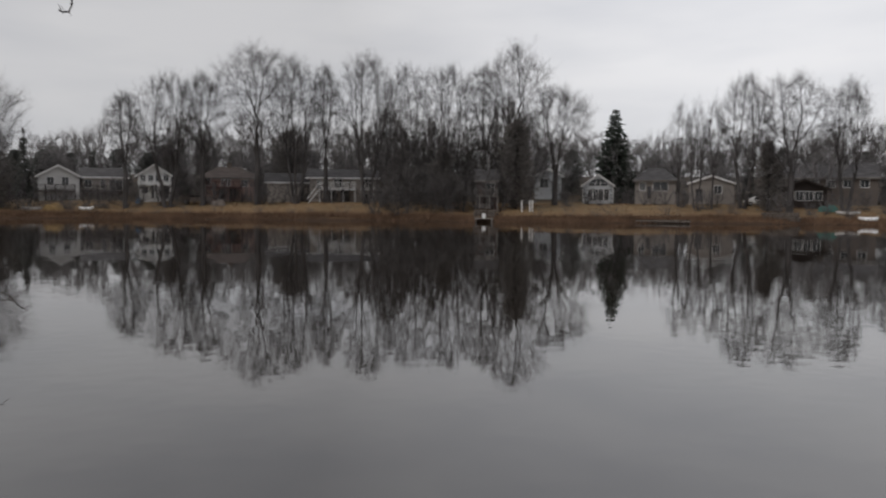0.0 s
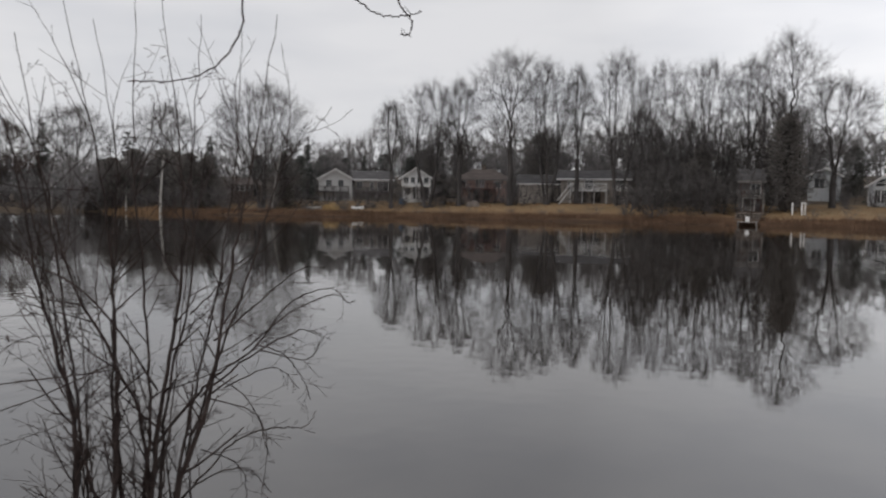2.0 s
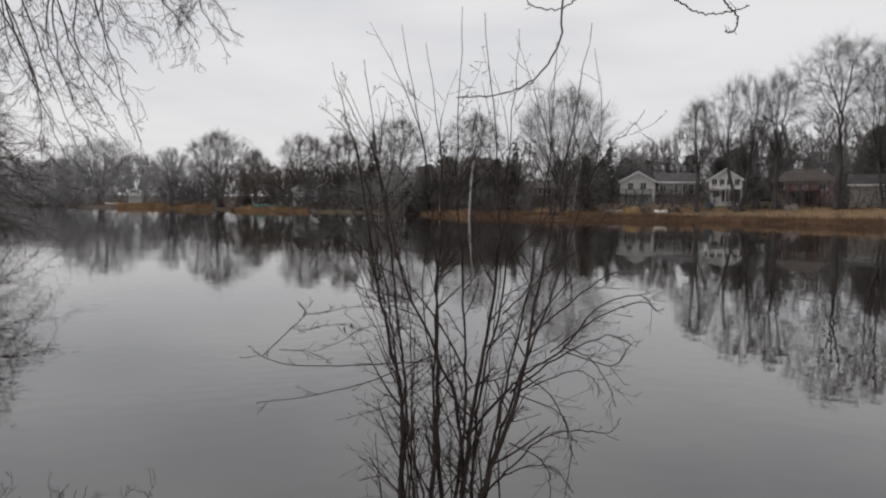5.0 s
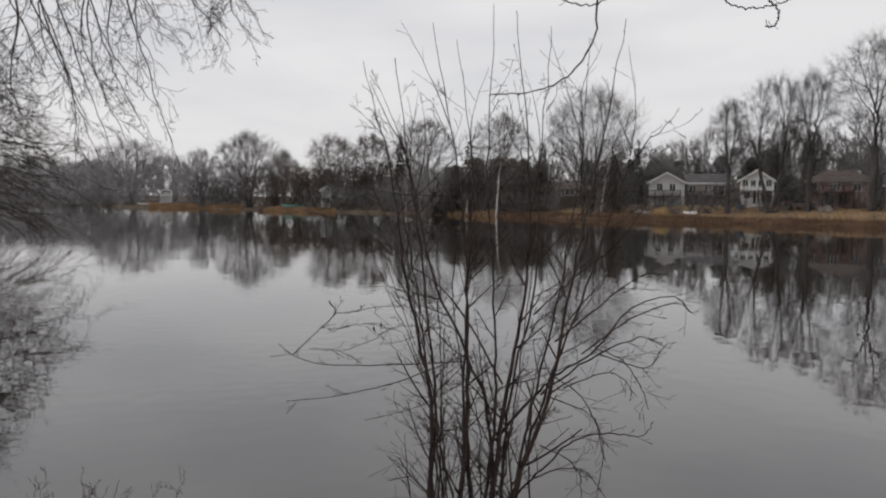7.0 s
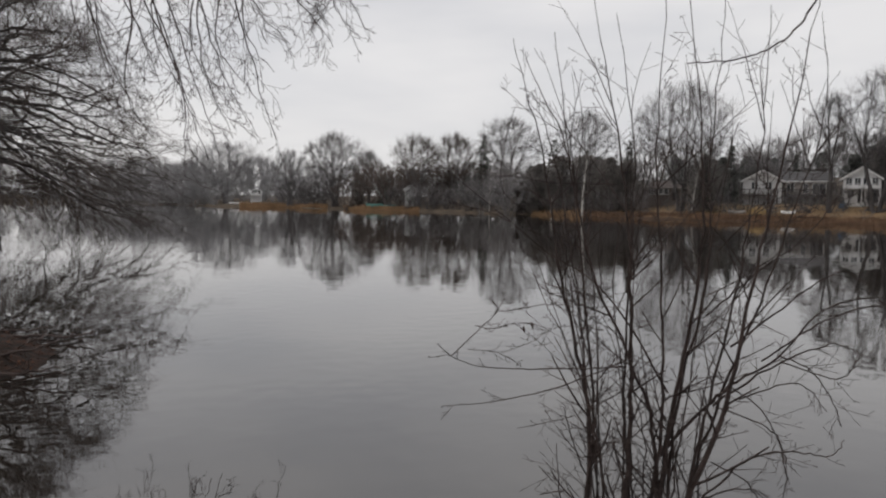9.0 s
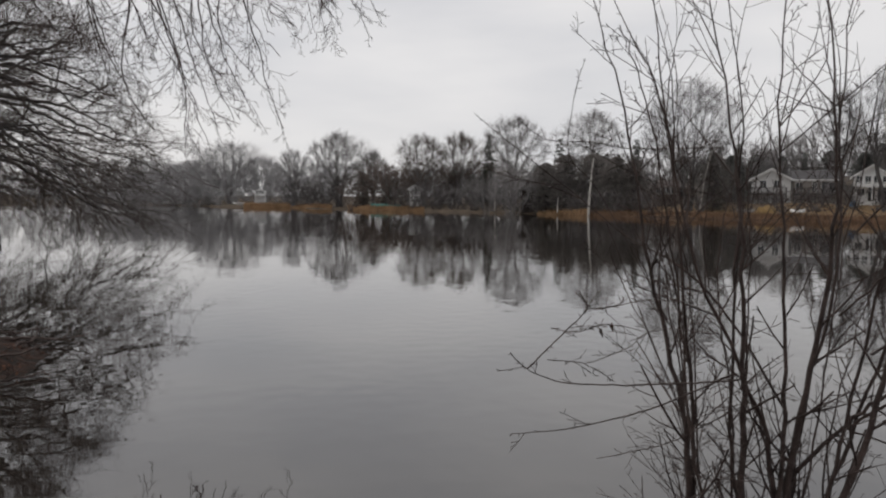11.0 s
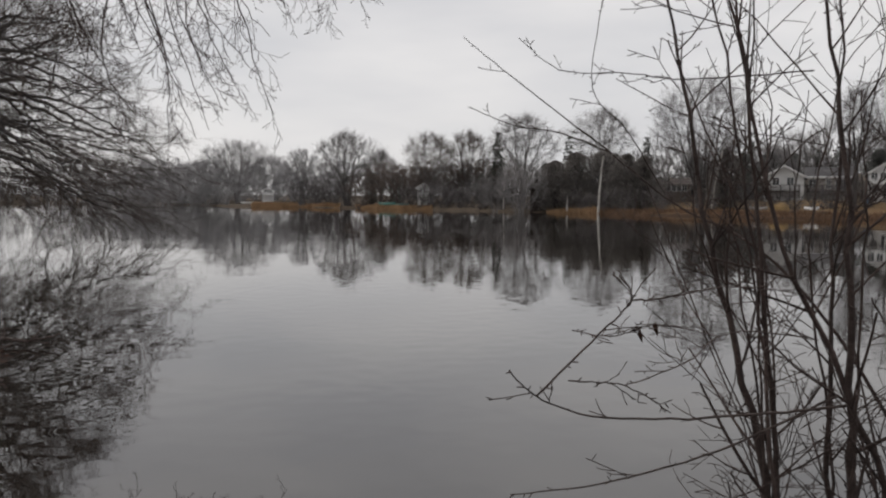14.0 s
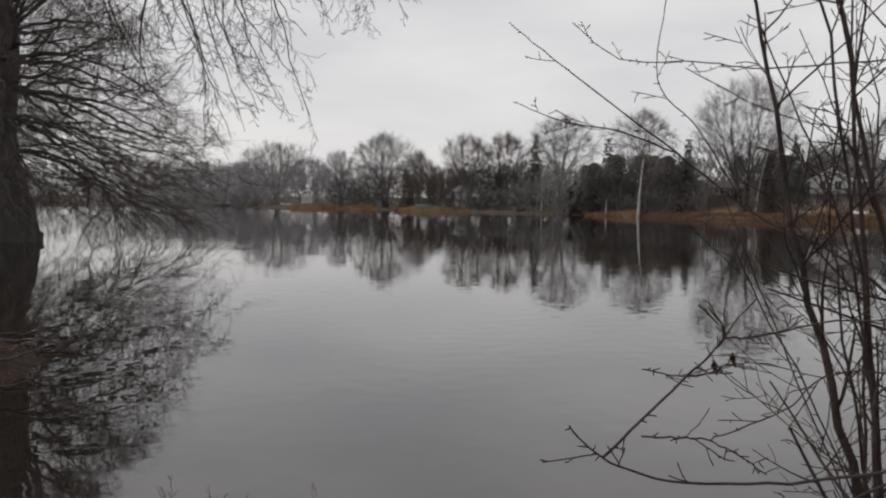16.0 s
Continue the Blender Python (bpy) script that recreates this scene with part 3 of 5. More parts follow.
def conifer(seed, height, width, label, material=NEEDLE, clear=0.06, narrow=1.0, tiers=30):
    rng = random.Random(seed)
    t = new("evergreen_tree")
    segs, pts = [(0, 0, -0.2, 0, 0, height, height * 0.014, 0.02)], []
    for k in range(tiers):
        f = clear + (1 - clear) * (k + rng.random() * 0.6) / tiers
        z = f * height
        reach = width / 2 * (1 - f) ** narrow * rng.uniform(0.75, 1.1) + 0.08
        n = max(4, int(9 * (1 - f) + 4))
        a0 = rng.random() * 6.28
        for m in range(n):
            a = a0 + m * 6.283 / n + rng.gauss(0, 0.2)
            L = reach * rng.uniform(0.7, 1.15)
            dirn = Vector((math.cos(a), math.sin(a), 0))
            p0 = Vector((0, 0, z))
            p1 = p0 + dirn * L + Vector((0, 0, -0.18 * L))
            segs.append((*p0, *p1, 0.03, 0.01))
            for s in range(max(3, int(L / 0.22))):
                g = rng.uniform(0.15, 1.05)
                pts.append((p0.lerp(p1, g) + Vector((rng.gauss(0, 0.12), rng.gauss(0, 0.12), rng.gauss(0, 0.12))), dirn, 1))
    part("trunk", tubes("trunk", segs, 4), BARK, t)
    part("crown", quick_mesh("crown", *foliage(rng, pts, 0.042 * height ** 0.5 * 3.2)), material, t)
    return tagged(t, label, "tree", "evergreens on the lake bank")


def cedar(seed, height, width, label, material=CEDAR):
    """A dense upright evergreen: ragged column of sprays on hidden limbs."""
    rng = random.Random(seed)
    t = new("cedar_tree")
    segs, pts = [(0, 0, -0.2, 0, 0, height * 0.92, height * 0.016, 0.02)], []
    lumps = [(rng.random() * 6.28, rng.random(), rng.uniform(0.55, 1.4)) for _ in range(22)]
    for k in range(int(170 * height * width ** 0.5)):
        f = rng.random() ** 0.85
        a = rng.random() * 6.283
        prof = min(1.0, (1 - f) * 2.6) ** 0.6 * (0.8 + 0.2 * min(1, f * 5))
        for la, lf, ls in lumps:
            if abs(f - lf) < 0.10 and math.cos(a - la) > 0.6:
                prof *= ls
        rr = width / 2 * prof * (rng.uniform(0.25, 1.0) if rng.random() < 0.88 else rng.uniform(1.0, 1.3))
        dirn = Vector((math.cos(a), math.sin(a), 0.9))
        pts.append((Vector((math.cos(a) * rr, math.sin(a) * rr, 0.15 + f * (height - 0.3))), dirn, 1))
        if k % 9 == 0:
            segs.append((0, 0, f * height * 0.85, *pts[-1][0], 0.03, 0.01))
    part("trunk", tubes("trunk", segs, 4), BARK, t)
    part("crown", quick_mesh("crown", *foliage(rng, pts, 0.25, -0.2)), material, t)
    return tagged(t, label, "tree", "evergreens on the lake bank")


put(conifer(1, 16.4, 10.5, "dark green spruce with a pointed top behind a white house", narrow=0.85, tiers=38), 4.7, 135)
put(conifer(2, 16.2, 6.5, "dark spruce among bare trees on the bank", tiers=22), 64.6, 175)
put(conifer(3, 12.2, 6.5, "dark spruce above the houses", HAZENEEDLE, tiers=22), 53.8, 152)
put(conifer(4, 13.6, 6.0, "dark open-branched pine behind the bank", HAZENEEDLE, narrow=0.6, clear=0.3, tiers=13), 59.3, 165)
DARKC = "dense dark brown-green cedar in winter colour"
for az, d, h, w, seed in [(29.1, 134, 12.4, 6.2, 1), (12.0, 109, 13.0, 4.6, 2), (-5.9, 117, 10.2, 3.6, 3), (35.4, 140, 11.2, 3.6, 4), (48.6, 124, 9.0, 5.2, 5), (17.5, 111, 9.4, 4.8, 6),
                          (60.4, 139, 9.2, 5.5, 7), (58.9, 137, 10.2, 5.5, 8), (57.0, 138, 10.0, 6.0, 9), (55.2, 134, 9.4, 5.5, 10), (37.6, 140, 10.6, 3.6, 12), (20.8, 116, 8.8, 4.6, 13), (22.3, 134, 10.0, 4.4, 14), (54.0, 133, 8.8, 5.0, 15)]:
    put(cedar(seed + 50, h, w * (1.36 if az > 52 else 1.0), DARKC if az < 52 else "broad rounded brown evergreen mass in winter colour"), az, d, seed * 33)


# ---- woods and thickets behind the bank ----
def thicket(name, label, spots, height, width, points, twig, tip=0.026):
    base = [colonise(s, height, width, 0.06, points, 6, 0.6, step=0.55, twig=1.5, tip=tip, fine=4, spread=0.4, bulk=0.42) for s in (31, 32, 33)]
    rng = random.Random(9)
    alls = []
    for x, y, s in spots:
        a, b = rng.choice(base)
        g = np.concatenate([*a, b])
        t = rng.random() * 6.283
        c, n = math.cos(t) * s, math.sin(t) * s
        h = g.copy()
        for k in (0, 3):
            h[:, k], h[:, k + 1] = g[:, k] * c - g[:, k + 1] * n + x, g[:, k] * n + g[:, k + 1] * c + y
            h[:, k + 2] = g[:, k + 2] * s * rng.uniform(0.85, 1.1) + gz(x, y)
        alls.append(h)
    return tagged(part(name, tubes(name, np.concatenate(alls), 3), twig), label, "woods", kind="stuff")


def scatter(rng, n, az0, az1, d0, d1, s0, s1):
    r = []
    for k in range(n):
        v = at(az0 + (az1 - az0) * (k + rng.random()) / n, rng.uniform(d0, d1))
        r.append((v.x, v.y, rng.uniform(s0, s1)))
    return r


rng = random.Random(4)
# name, clumps, azimuths, distances, scales, then height, width and density of one clump
WOODS = [("woods_behind_houses", 48, -24, 52, 148, 182, 1.15, 1.55, 9.5, 13, 190), ("woods_on_hill", 14, 18, 58, 146, 162, 0.85, 1.15, 9.5, 12, 220), ("bank_thicket", 16, 13.2, 22.8, 99, 111, 0.8, 1.5, 4.6, 4.6, 170), ("tall_thicket", 13, 11, 22.5, 110, 124, 0.85, 1.15, 11.5, 7, 300), ("grey_thicket", 14, 8, 38, 132, 145, 0.8, 1.1, 14, 9, 280), ("grey_high_thicket", 8, 9.5, 23.5, 124, 136, 0.9, 1.15, 17, 9, 280), ("right_thicket", 6, -13, 7, 132, 142, 0.75, 1.0, 13, 9, 300),
         ("dark_thicket", 14, 51.5, 66, 136, 158, 0.75, 1.0, 9.5, 9, 280), ("middle_thicket", 26, 62, 75.2, 172, 192, 0.7, 1.15, 10, 10, 420), ("far_thicket", 30, 75.5, 94, 222, 292, 0.8, 1.15, 12.5, 12, 140), ("far_woods", 36, 74, 112, 300, 350, 1.2, 1.7, 10.5, 15, 80), ("far_undergrowth", 26, 75.5, 97, 250, 296, 0.8, 1.3, 3.6, 7, 50),
         ("far_understory", 26, 76.5, 93, 226, 262, 0.8, 1.3, 6.5, 8, 110), ("shore_brush", 26, 61, 71.6, 0, 0, 0.7, 1.3, 4.5, 5.5, 90), ("bay_brush", 14, 75.6, 79.8, 0, 0, 0.9, 1.6, 5, 6, 90), ("west_brush", 26, 85, 101, 0, 0, 1.0, 2.0, 5, 7, 90), ("garden_thicket", 48, 22, 50, 119, 127, 0.5, 1.4, 3.2, 3.4, 70), ("garden_shrubs", 30, -14, 9, 112, 124, 0.6, 1.2, 2.6, 2.8, 60), ("waterside_brush", 30, -15, 53, 0, 0, 0.5, 1.5, 1.5, 2.0, 60), ("headland_brush", 16, 52.5, 61.5, 0, 0, 0.6, 1.5, 3.2, 3.4, 80), ("right_woods", 14, -26, 12, 146, 156, 0.9, 1.2, 9.5, 12, 200)]


def shore_scatter(rng, n, a0, a1, s0, s1):
    """Spots close behind the far water's edge."""
    r = []
    for k in range(n):
        a = a0 + (a1 - a0) * (k + rng.random()) / n
        v = at(a, float(np.interp(a, [p for p, _ in FAR_SHORE], [q for _, q in FAR_SHORE])) + rng.uniform(1.5, 7))
        r.append((v.x, v.y, rng.uniform(s0, s1)))
    return r


# back and far woods take the twigs paled for haze
for name, n, a0, a1, d0, d1, s0, s1, h, w, dense in WOODS:
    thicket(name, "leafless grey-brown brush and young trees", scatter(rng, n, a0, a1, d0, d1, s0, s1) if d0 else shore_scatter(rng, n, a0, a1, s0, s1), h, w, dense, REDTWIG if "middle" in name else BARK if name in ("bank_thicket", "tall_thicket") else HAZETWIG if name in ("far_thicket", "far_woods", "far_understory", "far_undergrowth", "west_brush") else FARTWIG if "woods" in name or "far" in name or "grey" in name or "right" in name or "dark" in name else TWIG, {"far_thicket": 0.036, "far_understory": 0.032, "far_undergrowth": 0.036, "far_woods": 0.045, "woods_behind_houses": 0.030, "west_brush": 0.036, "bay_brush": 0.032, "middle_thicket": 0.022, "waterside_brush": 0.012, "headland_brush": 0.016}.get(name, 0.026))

spare_spruce = conifer(8, 11.0, 4.6, "dark evergreen among leafless woods", HAZENEEDLE, tiers=22)
spare_cedar = cedar(90, 9.0, 5.0, "dark ragged evergreen among leafless woods", HAZENEEDLE)
put(spare_spruce, 46.8, 150)
put(spare_cedar, 45.6, 156)
EVERGREENS = [(48.6, 150, 0.9, 0), (47.3, 158, 1.0, 1), (44.0, 165, 0.9, 1), (42.6, 152, 0.8, 0), (39.0, 156, 0.95, 1), (36.8, 160, 1.05, 0), (34.6, 150, 0.9, 0), (33.0, 158, 1.0, 1), (30.0, 160, 1.0, 1),
              (25.5, 165, 1.15, 0), (24.6, 158, 0.9, 1), (-4.6, 150, 0.9, 0), (-8.8, 160, 1.0, 1), (-11.8, 158, 1.0, 1), (0.6, 170, 0.8, 1), (-13.6, 150, 1.0, 1), 
              (65.8, 176, 0.75, 1), (67.2, 185, 0.9, 1), (72.2, 182, 0.85, 1), (56.1, 150, 1.05, 1), (61.0, 150, 0.95, 1), (7.8, 150, 1.0, 1), (18.8, 140, 1.0, 1), (41.0, 160, 1.0, 1), (38.0, 165, 1.1, 1), (31.6, 165, 1.15, 1), (27.6, 160, 1.0, 1), (45.0, 172, 1.05, 1), (50.5, 150, 0.95, 1), (1.8, 160, 0.95, 1), (-2.6, 162, 1.0, 1), (-6.8, 165, 1.05, 1), (10.2, 155, 1.0, 1), (13.0, 150, 1.0, 1), (15.6, 148, 1.0, 1), (70.0, 190, 1.0, 1), (74.0, 195, 0.9, 1)]
for k, (az, d, s, kind) in enumerate(EVERGREENS):
    v = on_ground(az, d)
    copy_thing(spare_cedar if kind else spare_spruce, pose(v.x, v.y, v.z, 0, 0, k * 50)).scale = (s, s, s)


# ---- houses ----
def paint(name, c, rough=0.75):
    d = tuple(v * 0.88 for v in c)
    return surface(name, d, tuple(min(0.85, v * 1.08) for v in c), 0.8, 9, rough, 0.15, stretch=(0.5, 0.5, 3.0), vary=0.03)


WHITE = paint("white_paint", (0.80, 0.79, 0.78))
GREYSIDE = paint("pale_grey_siding", (0.62, 0.61, 0.60))
BEIGE = paint("beige_siding", (0.36, 0.325, 0.295))
PINK = paint("faded_pink_brick", (0.40, 0.285, 0.255))
TAN = paint("tan_siding", (0.29, 0.262, 0.240))
BROWNSIDE = paint("brown_siding", (0.15, 0.125, 0.11))
DARKRED = paint("dark_red_boards", (0.085, 0.045, 0.040))
DARKWOOD = paint("dark_stained_timber", (0.050, 0.040, 0.036))
BLUEGREY = paint("blue_grey_siding", (0.58, 0.60, 0.62))
SHINGLE = surface("asphalt_shingles", (0.048, 0.046, 0.047), (0.105, 0.10, 0.102), 0.9, 12, 0.95, 0.4, stretch=(1, 1, 3))
PALEROOF = surface("pale_metal_roof", (0.30, 0.30, 0.30), (0.55, 0.55, 0.55), 0.9, 12, 0.6, 0.2)
BROWNROOF = surface("brown_shingles", (0.055, 0.045, 0.042), (0.115, 0.094, 0.086), 0.9, 12, 0.95, 0.4, stretch=(1, 1, 3))
GLASS = surface("dark_window_glass", (0.015, 0.017, 0.019), (0.035, 0.038, 0.042), 1, 5, 0.08, 0, spec=0.6)
GREEN = paint("green_hull", (0.045, 0.135, 0.115), 0.5)
BLUE = paint("blue_tarpaulin", (0.07, 0.14, 0.24), 0.6)
GREYWOOD = surface("weathered_boards", (0.12, 0.11, 0.10), (0.30, 0.28, 0.26), 1.5, 12, 0.9, 0.3)


def window(house, u0, u1, z0, z1, y=0.0, frame_mat=None, bars=1):
    w = part("window", boxes((u0 - 0.08, u0, y - 0.06, y + 0.04, z0 - 0.08, z1 + 0.08), (u1, u1 + 0.08, y - 0.06, y + 0.04, z0 - 0.08, z1 + 0.08),
                             (u0, u1, y - 0.06, y + 0.04, z1, z1 + 0.08), (u0, u1, y - 0.09, y + 0.04, z0 - 0.08, z0),
                             *[(u0 + (u1 - u0) * (k + 1) / (bars + 1) - 0.025, u0 + (u1 - u0) * (k + 1) / (bars + 1) + 0.025, y - 0.05, y, z0, z1) for k in range(bars)]), frame_mat or WHITE, house)
    part("pane", boxes((u0, u1, y - 0.03, y - 0.015, z0, z1)), GLASS, w)
    return w


def roof_mesh(kind, w, d, z0, z1, over, thick=0.22):
    a, b, y0, y1 = -w / 2 - over, w / 2 + over, -over, d + over
    if kind == "gable":
        vs = [(a, y0, z0), (0, y0, z1), (b, y0, z0), (a, y1, z0), (0, y1, z1), (b, y1, z0)]
        fs = [(0, 1, 4, 3), (1, 2, 5, 4)]
    elif kind == "side":
        m = (y0 + y1) / 2
        vs = [(a, y0, z0), (b, y0, z0), (b, m, z1), (a, m, z1), (a, y1, z0), (b, y1, z0)]
        fs = [(0, 1, 2, 3), (3, 2, 5, 4)]
    else:
        m, h = (y0 + y1) / 2, min((y1 - y0) / 2, (b - a) * 0.32)
        vs = [(a, y0, z0), (b, y0, z0), (b, y1, z0), (a, y1, z0), (a + h, m, z1), (b - h, m, z1)]
        fs = [(0, 1, 5, 4), (1, 2, 5), (2, 3, 4, 5), (3, 0, 4)]
    n = len(vs)
    low = [(x, y, z - thick) for x, y, z in vs]
    edges = {}
    for f in fs:
        for p, q in zip(f, f[1:] + f[:1]):
            if (q, p) in edges:
                edges.pop((q, p))
            else:
                edges[(p, q)] = 1
    return mesh_of("roof", vs + low, fs + [tuple(n + i for i in reversed(f)) for f in fs] + [(q, p, p + n, q + n) for p, q in edges])


def house(label, az0, az1, d, base, eave, ridge, roof="side", wall=BEIGE, top=SHINGLE, deep=8.0, over=0.45, windows=(), doors=(), turn=0.0, chimney=None, thing="house"):
    """A house whose front looks over the lake. Heights are above the water, windows and doors in shares of the width and in metres above the base."""
    w = d * radians(az0 - az1)
    az = (az0 + az1) / 2
    h = tagged(new(thing), label, thing.replace("_", " "), "houses along the lake")
    v = at(az, d)
    g = min(base, gz(v.x, v.y))
    h.matrix_basis = pose(v.x, v.y, base, 0, 0, az + turn)
    e, r = eave - base, ridge - base
    bm = boxes((-w / 2, w / 2, 0, deep, g - base - 1.2, e))
    if roof == "gable":
        bm2 = mesh_of("gable", [(-w / 2, 0, e), (w / 2, 0, e), (0, 0, r - 0.12), (-w / 2, deep, e), (w / 2, deep, e), (0, deep, r - 0.12)], [(0, 1, 2), (5, 4, 3), (0, 2, 5, 3), (1, 4, 5, 2)])
        bm.from_mesh(bm2)
    elif roof == "side":
        bm2 = mesh_of("gable", [(-w / 2, 0, e), (-w / 2, deep, e), (-w / 2, deep / 2, r - 0.12), (w / 2, 0, e), (w / 2, deep, e), (w / 2, deep / 2, r - 0.12)], [(1, 0, 2), (3, 4, 5), (0, 3, 5, 2), (4, 1, 2, 5)])
        bm.from_mesh(bm2)
    part("wall", bm, wall, h)
    rf = part("roof", roof_mesh(roof, w, deep, e + 0.02, r + 0.1, over), top, h)
    if chimney is not None:
        part("chimney", boxes((chimney * w - w / 2 - 0.35, chimney * w - w / 2 + 0.35, deep * 0.45, deep * 0.45 + 0.6, r - 0.9, r + 0.7), (chimney * w - w / 2 - 0.42, chimney * w - w / 2 + 0.42, deep * 0.45 - 0.07, deep * 0.45 + 0.67, r + 0.7, r + 0.82)), STONE, rf)
    if roof == "gable":
        bm = bmesh.new()
        for s in (-1, 1):
            p = [(s * (w / 2 + over), -over - 0.06, e - 0.24), (s * (w / 2 + over), -over - 0.06, e + 0.06), (0, -over - 0.06, r + 0.14), (0, -over - 0.06, r - 0.18)]
            q = [(x, y + 0.05, z) for x, y, z in p]
            vv = [bm.verts.new(c) for c in p + q]
            for f in ((0, 1, 2, 3), (7, 6, 5, 4), (0, 4, 5, 1), (1, 5, 6, 2), (2, 6, 7, 3), (3, 7, 4, 0)):
                bm.faces.new([vv[k] for k in f])
        part("bargeboard", bm, DARKWOOD if wall is DARKWOOD else WHITE, h)
    else:
        part("fascia", boxes((-w / 2 - over, w / 2 + over, -over - 0.05, -over - 0.01, e - 0.22, e + 0.03)), WHITE if wall in (WHITE, BEIGE, GREYSIDE) else GREYWOOD, h)
    for u0, u1, z0, z1 in windows:
        window(h, u0 * w - w / 2, u1 * w - w / 2, z0, z1)
    for u0, u1, z0, z1 in doors:
        dr = part("door", boxes((u0 * w - w / 2, u1 * w - w / 2, -0.05, 0.02, z0, z1)), DARKWOOD, h)
        part("pane", boxes((u0 * w - w / 2 + 0.12, u1 * w - w / 2 - 0.12, -0.07, -0.052, z0 + 0.25, z1 - 0.15)), GLASS, dr)
    return h, w


def deck(h, x0, x1, z, depth, mat, rail=WHITE, rail_h=0.95, posts=4, under=-1.0, stairs=None, solid=False):
    """A raised deck before a house: boards, posts, railing with balusters, perhaps a stair at its left end."""
    dk = part("deck", boxes((x0, x1, -depth, -0.02, z - 0.25, z)), mat, h)
    for k in range(posts):
        x = x0 + 0.08 + (x1 - x0 - 0.16) * k / (posts - 1)
        part("post", boxes((x - 0.08, x + 0.08, -depth, -depth + 0.16, under, z + rail_h)), rail, dk)
    bm = boxes((x0, x1, -depth + 0.02, -depth + 0.12, z + rail_h - 0.08, z + rail_h), (x0, x1, -depth + 0.03, -depth + 0.10, z + 0.08, z + 0.16))
    if solid:
        box(bm, x0, x1, -depth + 0.04, -depth + 0.08, z + 0.1, z + rail_h - 0.06)
    else:
        n = int((x1 - x0) / 0.16)
        for k in range(n):
            x = x0 + (x1 - x0) * (k + 0.5) / n
            box(bm, x - 0.022, x + 0.022, -depth + 0.045, -depth + 0.085, z + 0.12, z + rail_h - 0.06)
    part("railing", bm, rail, dk)
    if stairs:
        run, n = stairs, 9
        bm = bmesh.new()
        for k in range(n):
            zz = z - (z - under) * (k + 1) / (n + 1)
            box(bm, x0 - run * (k + 1) / n, x0 - run * k / n + 0.04, -depth, -depth + 1.0, zz - 0.06, zz)
        part("stair", bm, mat, dk)
        for y in (-depth - 0.05, -depth + 1.0):
            bm = bmesh.new()
            for lift in (0.0, 0.9):
                p = [(x0, y, z - 0.25 + lift), (x0, y, z + lift), (x0 - run, y, under + 0.25 + lift), (x0 - run, y, under + lift)]
                vv = [bm.verts.new(c) for c in p + [(a, b + 0.05, c) for a, b, c in p]]
                for f in ((0, 1, 2, 3), (7, 6, 5, 4), (0, 4, 5, 1), (1, 5, 6, 2), (2, 6, 7, 3), (3, 7, 4, 0)):
                    bm.faces.new([vv[i] for i in f])
            part("handrail", bm, rail, dk)
    return dk


def row_windows(n, a, b, z0, z1, gap=0.25):
    s = (b - a) / n
    return [(a + s * (k + gap / 2), a + s * (k + 1 - gap / 2), z0, z1) for k in range(n)]


h, w = house("pale grey gabled house with a dark deck", 46.0, 43.5, 135, 2.9, 6.1, 7.9, "gable", GREYSIDE, over=0.4, windows=[(0.22, 0.38, 1.9, 3.1), (0.58, 0.74, 1.9, 3.1)])
deck(h, -w / 2 - 0.4, w / 2 - 0.6, 1.0, 1.8, DARKWOOD, DARKWOOD, posts=5)
h, w = house("low house with a grey roof and pale wall", 43.3, 40.5, 138, 2.9, 6.2, 7.8, "side", BEIGE, windows=[(0.05, 0.2, 1.6, 2.8), (0.42, 0.5, 1.4, 2.9), (0.62, 0.9, 1.2, 2.8)])
deck(h, -w / 2, w / 2, 1.0, 1.6, DARKWOOD, DARKWOOD, posts=4)
house("pale upper house among trees on the slope", 43.0, 41.4, 190, 7.0, 10.4, 11.9, "side", WHITE, PALEROOF, windows=row_windows(3, 0.1, 0.9, 1.2, 2.4))
house("pale house with a grey roof on the slope", 46.4, 45.6, 195, 7.0, 10.6, 11.8, "gable", GREYSIDE, windows=[(0.3, 0.7, 1.2, 2.4)])
h, w = house("white two-storey gabled house with a balcony", 39.75, 37.55, 130, 2.7, 6.2, 8.1, "gable", WHITE, over=0.5, windows=row_windows(4, 0.04, 0.96, 2.65, 3.75, 0.35) + [(0.12, 0.3, 0.9, 1.9)], doors=[(0.40, 0.56, 0.05, 2.1), (0.66, 0.94, 0.05, 2.1)])
deck(h, -w / 2, w / 2, 2.35, 1.3, WHITE, WHITE, 0.5, posts=3)
h, w = house("pink-brown house with a hipped roof and dark red deck", 35.4, 31.6, 128, 2.6, 6.2, 8.0, "hip", PINK, BROWNROOF, 8.5, 0.7, windows=row_windows(3, 0.34, 0.52, 2.3, 3.5, 0.3) + [(0.05, 0.14, 2.3, 3.4), (0.72, 0.84, 2.2, 3.2)], doors=[(0.3, 0.42, 0.05, 2.0), (0.5, 0.62, 0.05, 2.0)], chimney=0.5)
deck(h, -w / 2 + 0.6, w / 2 - 2.2, 2.0, 2.0, DARKRED, DARKRED, 0.95, posts=5)
house("low beige house with a grey roof", 30.8, 27.75, 126, 2.3, 5.5, 7.0, "side", BEIGE, deep=7.0, windows=[(0.62, 0.68, 0.9, 2.5)], doors=[(0.78, 0.87, 0.05, 2.3)])
